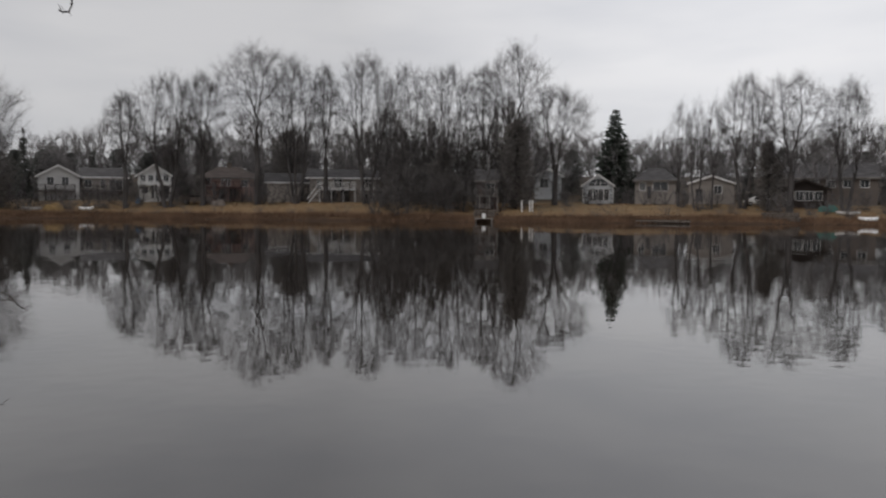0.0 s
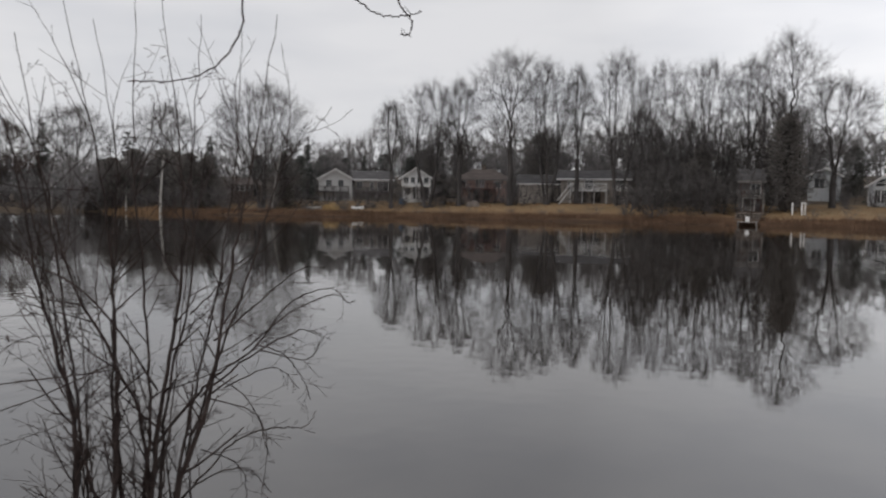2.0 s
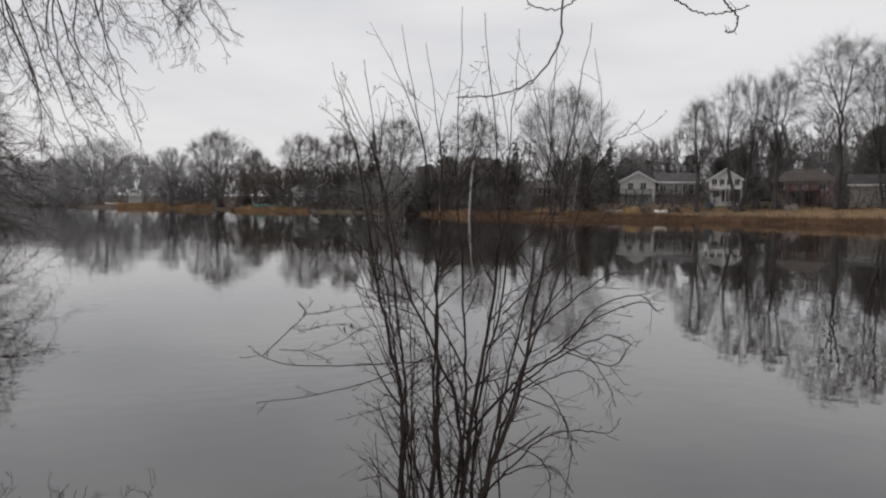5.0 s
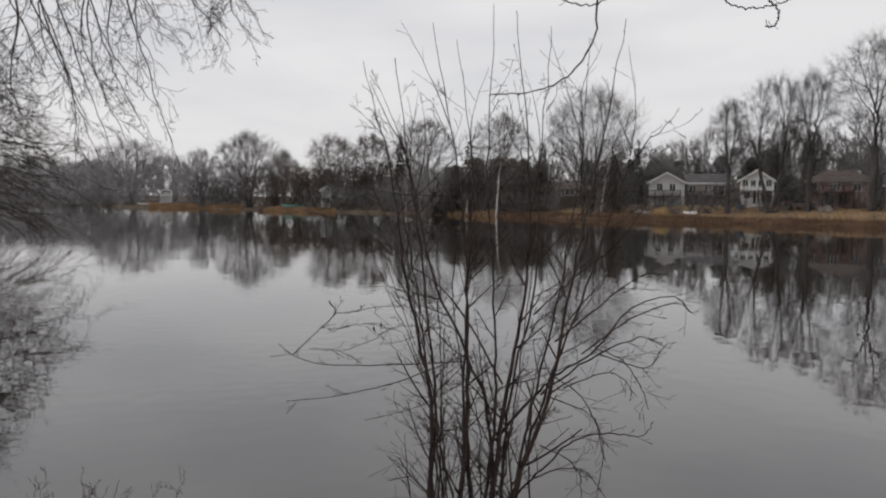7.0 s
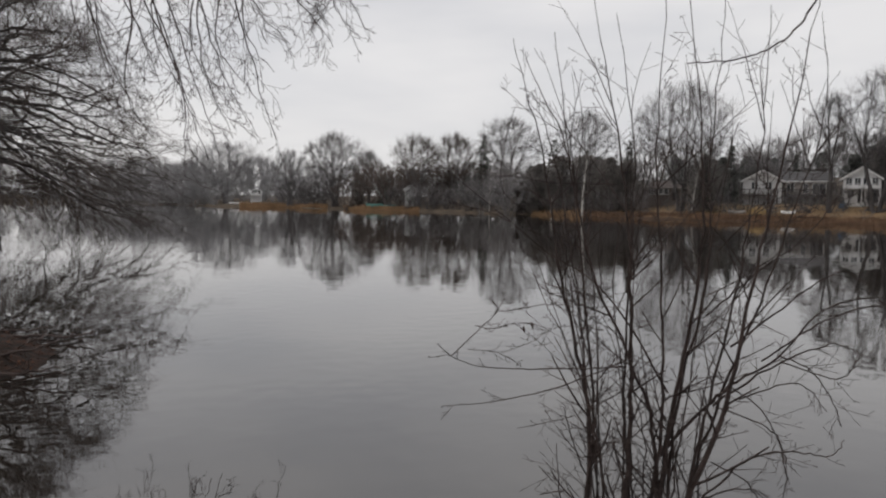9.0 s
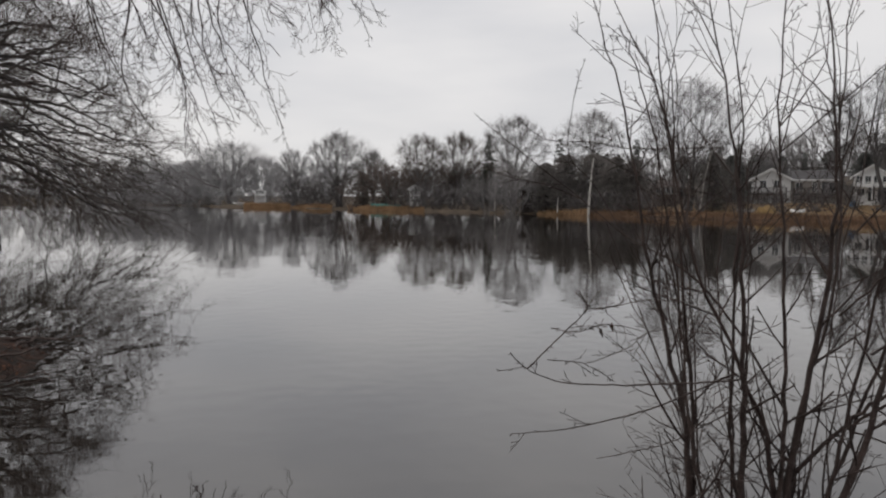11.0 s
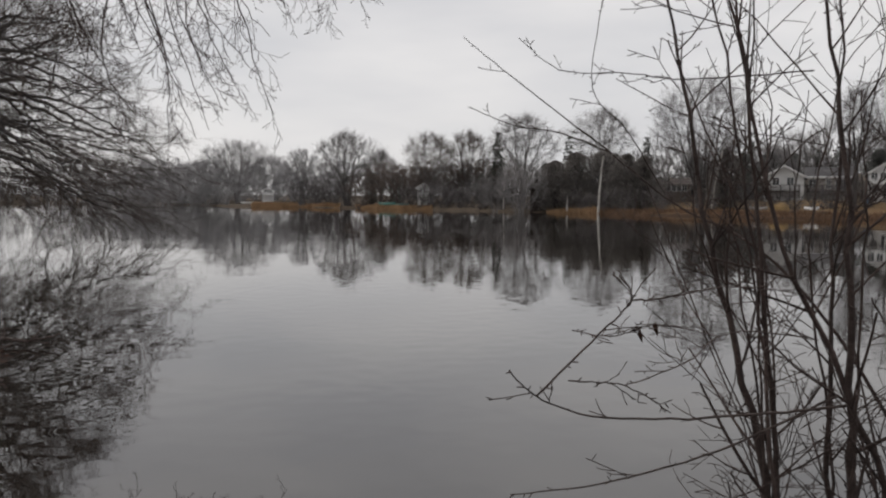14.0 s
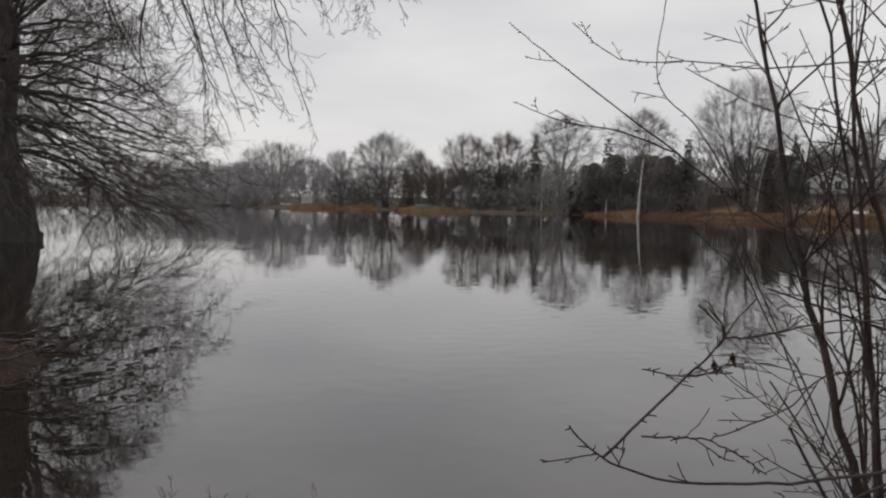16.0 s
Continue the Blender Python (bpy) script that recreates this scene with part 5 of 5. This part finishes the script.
# ---- the great leaning tree on the near bank ----
def bank_tree(label, x, y, seed, n, turn=0.0, height=21.0, width=25.0):
    """A broad old tree: a thick trunk, long arching limbs that sink towards the water, and fine drooping twigs."""
    g = np.random.default_rng(seed)
    t = tagged(new("leaning_tree"), label, "tree")
    t.matrix_basis = pose(x, y, gz(x, y), 0, 0, turn)
    f = np.where(g.random(n) < 0.07, g.uniform(0.04, 0.13, n), 0.125 + 0.875 * g.random(n) ** 0.92)
    a = g.random(n) * 2 * np.pi
    prof = np.where(f < 0.24, 0.86 + 0.14 * f / 0.24, 1 - np.clip((f - 0.24) / 0.76, 0, 1) ** 1.25)
    rr = width / 2 * prof * (1 + 0.10 * np.sin(a * 5 + f * 9) + 0.06 * np.sin(a * 11)) * np.where(f < 0.125, g.uniform(0.62, 1.0, n), g.random(n) ** 0.42)
    T = np.stack([np.cos(a) * rr, np.sin(a) * rr, f * height], 1)
    own = np.clip((0.25 + 0.55 * f + g.normal(0, 0.05, n)) * 12, 0, 11).astype(int)
    line = [np.array([0.0, 0, -0.8])] + [np.array([0.3 * math.sin(k * 0.7), 0.3 * math.cos(k * 0.9), height * (k + 0.5) / 13.5]) for k in range(12)]
    part("trunk", tubes("trunk", [(*line[k], *line[k + 1], 1.75 - 0.125 * k, 1.75 - 0.125 * (k + 1)) for k in range(12)], 10), BARK, t, smooth=True)
    ends = []
    for k in range(12):
        pts = T[own == k]
        sector = ((np.arctan2(pts[:, 1], pts[:, 0]) + k * 1.9) / (2 * np.pi) % 1.0 * 5).astype(int)
        out = ([], [])
        for c in range(5):
            mine = pts[sector == c]
            if len(mine):
                side = mine.mean(0)[:2] / (np.linalg.norm(mine.mean(0)[:2]) + 1e-9)
                fan_out(g, out, line[k + 1], np.array([side[0] * 0.8, side[1] * 0.8, 0.6]), mine, 1, 0.0142, 0.575, 0.03, -0.25)
        if out[0]:
            part("limb", tubes("limb", out[0], 6), BARK, t, smooth=True)
        ends += out[1]
    tw = twigs_on(g, ends, 1.25, 0.0074, 2, 3, 0.24, 0.42)
    part("crown", tubes("crown", np.concatenate([np.asarray(ends), tw]), 3), REDTWIG, t)
    return t


bank_tree("huge leafless tree spreading low limbs over the water", -48.5, -9.2, 77, 3500)
bank_tree("leafless tree crowding behind the leaning tree", -54.0, -14.0, 78, 1500)


# ---- the tree whose branches hang into the picture from above ----
HANGING = dict(steps=(5, 8, 6, 4), kids=(3, 4, 2), bare=(0.1, 0.12, 0.12, 0), tip=0.4, wobble=(0.07, 0.11, 0.15, 0.18), up=(0.0, -0.05, -0.03, 0.02),
               angle=((25, 50), (22, 48), (25, 55)), ratio=((0.5, 0.8), (0.35, 0.65), (0.35, 0.6)), wood=1, thin=0.0044)


def over_water(az, d, z):
    return seen_from_end(az, d * 1.19, 2.4 + (z - 2.4) * 1.19)


def hanging_tree():
    rng = random.Random(5)
    t = tagged(new("overhanging_tree"), "leafless bank tree with long drooping twigs over the water", "tree")
    foot = Vector((-15.5, -7.6, gz(-15.5, -7.6) - 0.3))
    out = ([], [])
    crown = foot + Vector((0.3, 1.4, 7.4))
    limb(out, rng, [foot, foot + Vector((-0.05, -0.1, 3.5)), crown], 0.44, 0.30, HANGING, 0)
    reach = [over_water(104, 12.5, 8.6), over_water(96, 12.2, 9.0), over_water(88, 12.0, 8.6), over_water(80, 12.3, 7.6), over_water(73, 12.8, 6.6)]
    part("trunk", tubes("trunk", out[0], 8), BUSHBARK, t, smooth=True)
    out = ([], out[1])
    limb(out, rng, [crown, *reach], 0.17, 0.02, HANGING, 6, spread=(0.6, 1.2), level=2)
    part("limb", tubes("limb", out[0], 6), BUSHBARK, t, smooth=True)
    out = ([], out[1])
    limb(out, rng, [crown, over_water(106, 13.5, 8.2), over_water(98, 13.6, 7.6), over_water(91, 13.4, 6.6)], 0.12, 0.02, HANGING, 6, spread=(0.6, 1.2), level=2)
    part("limb", tubes("limb", out[0], 6), BUSHBARK, t, smooth=True)
    # where each strand leaves the limb, and how low it comes
    for az0, top, az1, low, d in [(97, 8.9, 94.0, 4.2, 12.2), (95, 8.9, 92.0, 3.9, 12.0), (93.5, 7.0, 91.0, 3.7, 13.2), (92, 8.9, 89.0, 3.2, 12.4), (90, 8.8, 87.0, 3.3, 12.0), (88, 8.6, 85.0, 3.7, 12.2), (87, 8.5, 81.5, 3.7, 12.0),
                                  (86, 8.3, 82.5, 4.4, 12.4), (84, 8.1, 81.8, 4.9, 12.1), (82, 7.9, 80.2, 5.5, 12.5), (78.5, 7.4, 77.2, 6.3, 12.6), (99, 8.6, 97.5, 5.0, 12.6), (96, 8.7, 95.5, 4.9, 13.0), (90.5, 8.6, 88.4, 4.4, 12.7), (91, 8.8, 86.0, 3.5, 12.9), (88.5, 8.6, 83.6, 4.0, 12.8), (86, 8.3, 84.6, 4.3, 13.0), (94, 8.9, 90.6, 4.6, 12.5), (92.6, 8.8, 87.8, 3.9, 12.7), (97.5, 8.8, 93.0, 4.6, 12.9), (79.5, 7.6, 76.4, 5.6, 12.7), (76.5, 7.3, 75.0, 5.9, 12.5)]:
        out = ([], out[1])
        a = over_water(az0, d, top)
        c = over_water(az1, d + rng.gauss(0, 0.3), low)
        m1, m2 = a.lerp(c, 0.35) + SU * rng.gauss(-0.34, 0.26), a.lerp(c, 0.72) + SU * rng.gauss(-0.31, 0.24)
        limb(out, rng, [a, m1, m2, c], 0.034, 0.006, HANGING, 10, n=6, spread=(0.8, 1.7), start=0.25, jitter=0.02)
        part("branch", tubes("branch", out[0], 5), BUSHBARK, t, smooth=True)
    tagged(part("twig_growth", tubes("twig_growth", out[1], 3), BUSHBARK, t), kind="stuff")
    return t


hanging_tree()


# ---- a branch overhead, from a tree beside the path ----
def overhead_branch():
    rng = random.Random(21)
    t = tagged(new("path_tree"), "leafless tree beside the path with a low drooping branch", "tree")
    foot = Vector((3.4, -2.2, gz(3.4, -2.2) - 0.3))
    out = ([], [])
    top = foot + Vector((-0.4, 0.8, 5.4))
    limb(out, rng, [foot, foot + Vector((0, 0.2, 2.6)), top], 0.19, 0.12, TWIGGY, 0)
    limb(out, rng, [top, (0.8, 2.0, 6.6), (-1.4, 3.2, 5.8), (-2.6, 3.3, 4.8)], 0.06, 0.012, TWIGGY, 4, level=2)
    # thin twigs that hang down from the limb, curled at their ends
    for line, r in (([(-3.024, 2.618, 4.042), (-2.979, 2.659, 3.811), (-2.925, 2.707, 3.744), (-2.878, 2.747, 3.703), (-2.818, 2.797, 3.689), (-2.769, 2.837, 3.694), (-2.732, 2.865, 3.700), (-2.695, 2.893, 3.717)], 0.0050),
                    ([(-2.847, 2.774, 4.113), (-2.803, 2.809, 3.835), (-2.792, 2.818, 3.779), (-2.771, 2.835, 3.722), (-2.740, 2.859, 3.676), (-2.733, 2.864, 3.645), (-2.745, 2.855, 3.604), (-2.762, 2.841, 3.594), (-2.775, 2.831, 3.600)], 0.0055),
                    ([(-3.20, 2.38, 4.05), (-3.253, 2.340, 3.873), (-3.267, 2.323, 3.801), (-3.301, 2.285, 3.758), (-3.345, 2.232, 3.741), (-3.383, 2.185, 3.752), (-3.417, 2.142, 3.777), (-3.440, 2.112, 3.858)], 0.0045)):
        limb(out, rng, [(-1.9, 3.2, 5.4), *line], r, 0.0026, TWIGGY, 3, level=3, spread=(0.04, 0.10), start=0.75, jitter=0.003, spurs=4)
    limb(out, rng, [(-2.6, 3.3, 4.8), (-3.18, 2.6, 4.5), (-3.30, 2.30, 3.95), (-3.33, 2.27, 3.59), (-3.40, 2.18, 3.42), (-3.50, 2.06, 3.33), (-3.64, 1.85, 3.31)], 0.0075, 0.0030, TWIGGY, 4, level=2, spread=(0.06, 0.16), start=0.6, spurs=8, jitter=0.004)
    part("trunk", tubes("trunk", out[0], 6), BUSHBARK, t, smooth=True)
    tagged(part("twig_growth", tubes("twig_growth", out[1], 4), BUSHBARK, t), kind="stuff")


overhead_branch()


# ---- small things along the far shore ----
SHORT = dict(TWIGGY, thin=0.015, up=(0.1, 0.1, 0.1, 0.1))


def leaning_trunk(label, az, d, h, lean, r, fork=None):
    t = tagged(new("birch_trunk"), label, "tree trunk")
    v = on_ground(az, d)
    t.matrix_basis = pose(v.x, v.y, v.z, 0, 0, az)
    rng = random.Random(int(az))
    out = ([], [])
    limb(out, rng, [(0, 0, -0.3), (lean * 0.3, 0, h * 0.4), (lean * 0.6, 0.05, h * 0.7), (lean, 0, h)], r, r * 0.6, dict(SHORT), 7, start=0.45, spread=(1.0, 2.4))
    part("trunk", tubes("trunk", out[0], 7), BIRCH, t, smooth=True)
    if out[1]:
        tagged(part("twig_growth", tubes("twig_growth", out[1], 3), TWIG, t), kind="stuff")
    return t


leaning_trunk("pale birch trunk leaning at the water's edge", 57.3, 127.5, 9.5, 0.7, 0.22)
leaning_trunk("short pale dead trunk at the water's edge", 59.55, 134, 3.0, 0.1, 0.18)
leaning_trunk("pale slanting birch stem before dark cedars", 49.5, 121, 9.5, 1.6, 0.09)
leaning_trunk("thin pale birch stem among brush", 64.2, 147, 8.0, 0.3, 0.14)


def boat(label, az, d, length, beam, material, turned=True, turn=0.0, lift=0.0, kind="rowing_boat"):
    """A small hull, keel up on the bank or upright, with gunwale and thwarts."""
    b = tagged(new(kind), label, "boat")
    v = on_ground(az, d, lift)
    b.matrix_basis = pose(v.x, v.y, v.z, 0, 0, az + turn)
    n, m = 12, 8
    vs, fs = [], []
    for i in range(n + 1):
        s = -1 + 2 * i / n
        w = beam / 2 * max(0.03, (1 - abs(s) ** 2.4))
        sheer = 0.10 * s * s
        for k in range(m + 1):
            a = math.pi * k / m
            hgt = 0.42 * beam * math.sin(a) ** 0.7
            z = hgt + sheer if turned else 0.42 * beam - hgt * (1 - 0.25 * abs(s) ** 3) + sheer
            vs.append((s * length / 2, -w * math.cos(a), z))
    for i in range(n):
        for k in range(m):
            q = i * (m + 1) + k
            fs.append((q, q + 1, q + m + 2, q + m + 1))
    bm = bmesh.new()
    bm.from_mesh(mesh_of("hull", vs, fs))
    bmesh.ops.solidify(bm, geom=bm.faces[:], thickness=0.03)
    part("hull", bm, material, b, smooth=True)
    rim = []
    for side in (0, m):
        for i in range(n):
            rim.append((*vs[i * (m + 1) + side], *vs[(i + 1) * (m + 1) + side], 0.035, 0.035))
    part("gunwale", tubes("gunwale", rim, 5), GREYWOOD, b)
    if not turned:
        for s in (-0.3, 0.3):
            part("thwart", boxes((s * length / 2 - 0.12, s * length / 2 + 0.12, -beam * 0.42, beam * 0.42, 0.24 * beam, 0.24 * beam + 0.04)), GREYWOOD, b)
    return b


boat("upturned green rowing boat on orange grass", 72.9, 171.5, 3.8, 2.2, GREEN, True, 10)
boat("upturned green canoe on orange grass", 72.0, 171.5, 4.6, 1.5, GREEN, True, -12)
boat("white boat drawn up on the far bank", 83.1, 222, 3.4, 1.4, WHITE, False, 0)
boat("white boat moored at the far shore", 87.6, 262, 6.5, 2.0, WHITE, False, 0)
boat("small white boat on a lawn", 43.1, 119, 1.9, 0.9, WHITE, True, 5)
boat("weathered grey boat on the lawn", 46.4, 121, 2.5, 1.1, GREYWOOD, True, 12)
boat("white motor boat on the lawn", -10.9, 116, 3.0, 1.3, WHITE, False, 0)
boat("white boat by the shore", -12.1, 108.5, 2.2, 1.1, WHITE, True, 6)


def tarpaulin(label, az, d, w, dep, h, material):
    t = tagged(new("covered_pile"), label, "tarpaulin")
    v = on_ground(az, d, -0.05)
    t.matrix_basis = pose(v.x, v.y, v.z, 0, 0, az)
    n = 14
    vs, fs = [], []
    for i in range(n + 1):
        for k in range(n + 1):
            x, y = i / n * 2 - 1, k / n * 2 - 1
            e = (1 - abs(x) ** 4) * (1 - abs(y) ** 4)
            vs.append((x * w / 2 * (1.1 - 0.15 * e), y * dep / 2, h * e ** 0.5 * (0.85 + 0.2 * math.sin(x * 4 + y * 3)) if e > 0 else 0))
    for i in range(n):
        for k in range(n):
            q = i * (n + 1) + k
            fs.append((q, q + 1, q + n + 2, q + n + 1))
    part("cover", mesh_of("cover", vs, fs), material, t, smooth=True)
    part("rope", tubes("rope", [(-w / 2, -dep / 2, 0.03, w / 2, -dep / 2, 0.03, 0.02, 0.02)], 5), GREYWOOD, t)


tarpaulin("green tarpaulin over a pile on the lawn", -9.7, 119, 2.6, 1.6, 1.0, GREEN)
tarpaulin("blue tarpaulin beside a white house", 39.75, 127.5, 0.9, 0.9, 1.0, BLUE)
tarpaulin("brown heap of cut brush on the lawn", 45.1, 117, 2.6, 1.8, 1.3, LAWN)
tarpaulin("grey covered trailer on the lawn", 34.3, 120, 2.0, 1.4, 0.95, STONE)


def dock():
    """A plank dock on posts with a pale box, and steps up the bank."""
    k = tagged(new("dock"), "small weathered plank dock with a pale box post", "dock")
    v = at(14.45, 93.6)
    k.matrix_basis = pose(v.x, v.y, 0, 0, 0, 14.45)
    for i in range(14):
        part("plank", boxes((-1.15 + i * 0.165, -1.0 + i * 0.165, -0.6, 2.6, 0.42, 0.47)), GREYWOOD, k)
    for x in (-1.0, 1.0):
        for y in (-0.5, 1.6):
            part("post", boxes((x - 0.06, x + 0.06, y - 0.06, y + 0.06, -1.0, 0.60)), GREYWOOD, k)
    part("locker", boxes((-0.22, 0.22, 0.5, 0.9, 0.47, 1.10), bevel=0.02), WHITE, k, "white box on the dock")
    v = at(14.4, 97.2)
    s = tagged(new("stair"), "wooden bank stair above the dock", "stairs")
    s.matrix_basis = pose(v.x, v.y, 0.3, 0, 0, 14.4)
    for i in range(10):
        part("step", boxes((-0.6, 0.6, i * 0.45, i * 0.45 + 0.40, 0.15 + i * 0.19, 0.20 + i * 0.19)), GREYWOOD, s)
    for x in (-0.66, 0.66):
        part("stringer", tubes("stringer", [(x, -0.2, 0.05, x, 4.6, 2.05, 0.06, 0.06)], 5), GREYWOOD, s)
        part("handrail", tubes("handrail", [(x, 0, 1.05, x, 4.5, 2.95, 0.04, 0.04), (x, 0, 0.1, x, 0, 1.05, 0.05, 0.05), (x, 4.5, 2.0, x, 4.5, 2.95, 0.05, 0.05)], 5), GREYWOOD, s)


dock()


def sea_wall(label, az0, az1, d, h):
    """A low wall of field stones laid in courses along the water."""
    w = tagged(new("stone_wall"), label, "wall")
    rng = random.Random(int(d))
    L = d * radians(az0 - az1)
    az = (az0 + az1) / 2
    v = at(az, d)
    w.matrix_basis = pose(v.x, v.y, gz(v.x, v.y) - 0.15, 0, 0, az)
    part("core", boxes((-L / 2 + 0.1, L / 2 - 0.1, 0.22, 0.65, 0, h - 0.12)), MUD, w)
    meshes = []
    for k in range(5):
        bm = bmesh.new()
        bmesh.ops.create_icosphere(bm, subdivisions=1, radius=0.5)
        for q in bm.verts:
            q.co *= rng.uniform(0.85, 1.1)
        me = bpy.data.meshes.new("stone")
        bm.to_mesh(me)
        bm.free()
        me.materials.append(STONE)
        meshes.append(me)
    rows = max(2, int(h / 0.32))
    for r in range(rows):
        x = -L / 2 + rng.random() * 0.3
        while x < L / 2:
            s = rng.uniform(0.38, 0.62)
            ob = new("stone", rng.choice(meshes))
            ob.parent = w
            ob.matrix_basis = Matrix.LocRotScale((x, 0.12 + r * 0.05, 0.15 + r * h / rows * 0.85), Euler((0, 0, rng.random() * 6)), (s * 1.15, s, 0.40))
            x += s * 0.78


sea_wall("low grey field stone wall along the water", 3.2, -0.8, 97.6, 0.9)
sea_wall("low grey field stone wall on the shore", -5.6, -8.0, 104.5, 1.3)
sea_wall("short stone wall beside the dock", 15.2, 13.6, 97.0, 1.5)


def parked_car(label, az, d, turn, colour):
    c = tagged(new("car"), label, "car")
    v = on_ground(az, d)
    c.matrix_basis = pose(v.x, v.y, v.z, 0, 0, az + turn)
    prof = [(-2.1, 0.35), (-2.15, 0.75), (-1.9, 0.95), (-1.2, 1.0), (-0.6, 1.42), (0.9, 1.45), (1.6, 1.02), (2.1, 0.9), (2.15, 0.35)]
    bm = bmesh.new()
    lo = [bm.verts.new((x, -0.85, z)) for x, z in prof]
    hi = [bm.verts.new((x, 0.85, z)) for x, z in prof]
    bm.faces.new(lo)
    bm.faces.new(list(reversed(hi)))
    for i in range(len(prof)):
        j = (i + 1) % len(prof)
        bm.faces.new((lo[j], lo[i], hi[i], hi[j]))
    bmesh.ops.bevel(bm, geom=bm.edges[:], offset=0.06, segments=2, affect="EDGES")
    part("body", bm, colour, c, smooth=False)
    part("side_window", boxes((-0.75, 0.1, -0.87, -0.845, 1.02, 1.33), (0.18, 1.0, -0.87, -0.845, 1.02, 1.33)), GLASS, c)
    for x in (-1.35, 1.35):
        for y in (-0.80, 0.80):
            bm = bmesh.new()
            bmesh.ops.create_cone(bm, cap_ends=True, segments=18, radius1=0.33, radius2=0.33, depth=0.2, matrix=Matrix.Translation((x, y, 0.33)) @ Matrix.Rotation(math.pi / 2, 4, "X"))
            wh = part("wheel", bm, DARKWOOD, c)
            bm = bmesh.new()
            bmesh.ops.create_cone(bm, cap_ends=True, segments=14, radius1=0.19, radius2=0.19, depth=0.23, matrix=Matrix.Translation((x, y, 0.33)) @ Matrix.Rotation(math.pi / 2, 4, "X"))
            part("rim", bm, PALEROOF, wh)


parked_car("white car parked between houses", -5.3, 124, 15, WHITE)
parked_car("grey car parked by the pink house", 35.9, 124.5, -10, STONE)

for k, az in enumerate((11.55, 10.95, 10.75)):
    v = on_ground(az, 106)
    p = tagged(new("fence_post"), "white post on the lakeside lawn", "post", "white posts on the lawn")
    p.matrix_basis = pose(v.x, v.y, v.z - 0.2, 0, 0, az)
    part("shaft", boxes((-0.09, 0.09, -0.09, 0.09, 0, 1.75), bevel=0.015), WHITE, p)
    part("cap", boxes((-0.13, 0.13, -0.13, 0.13, 1.75, 1.82), bevel=0.01), WHITE, p)
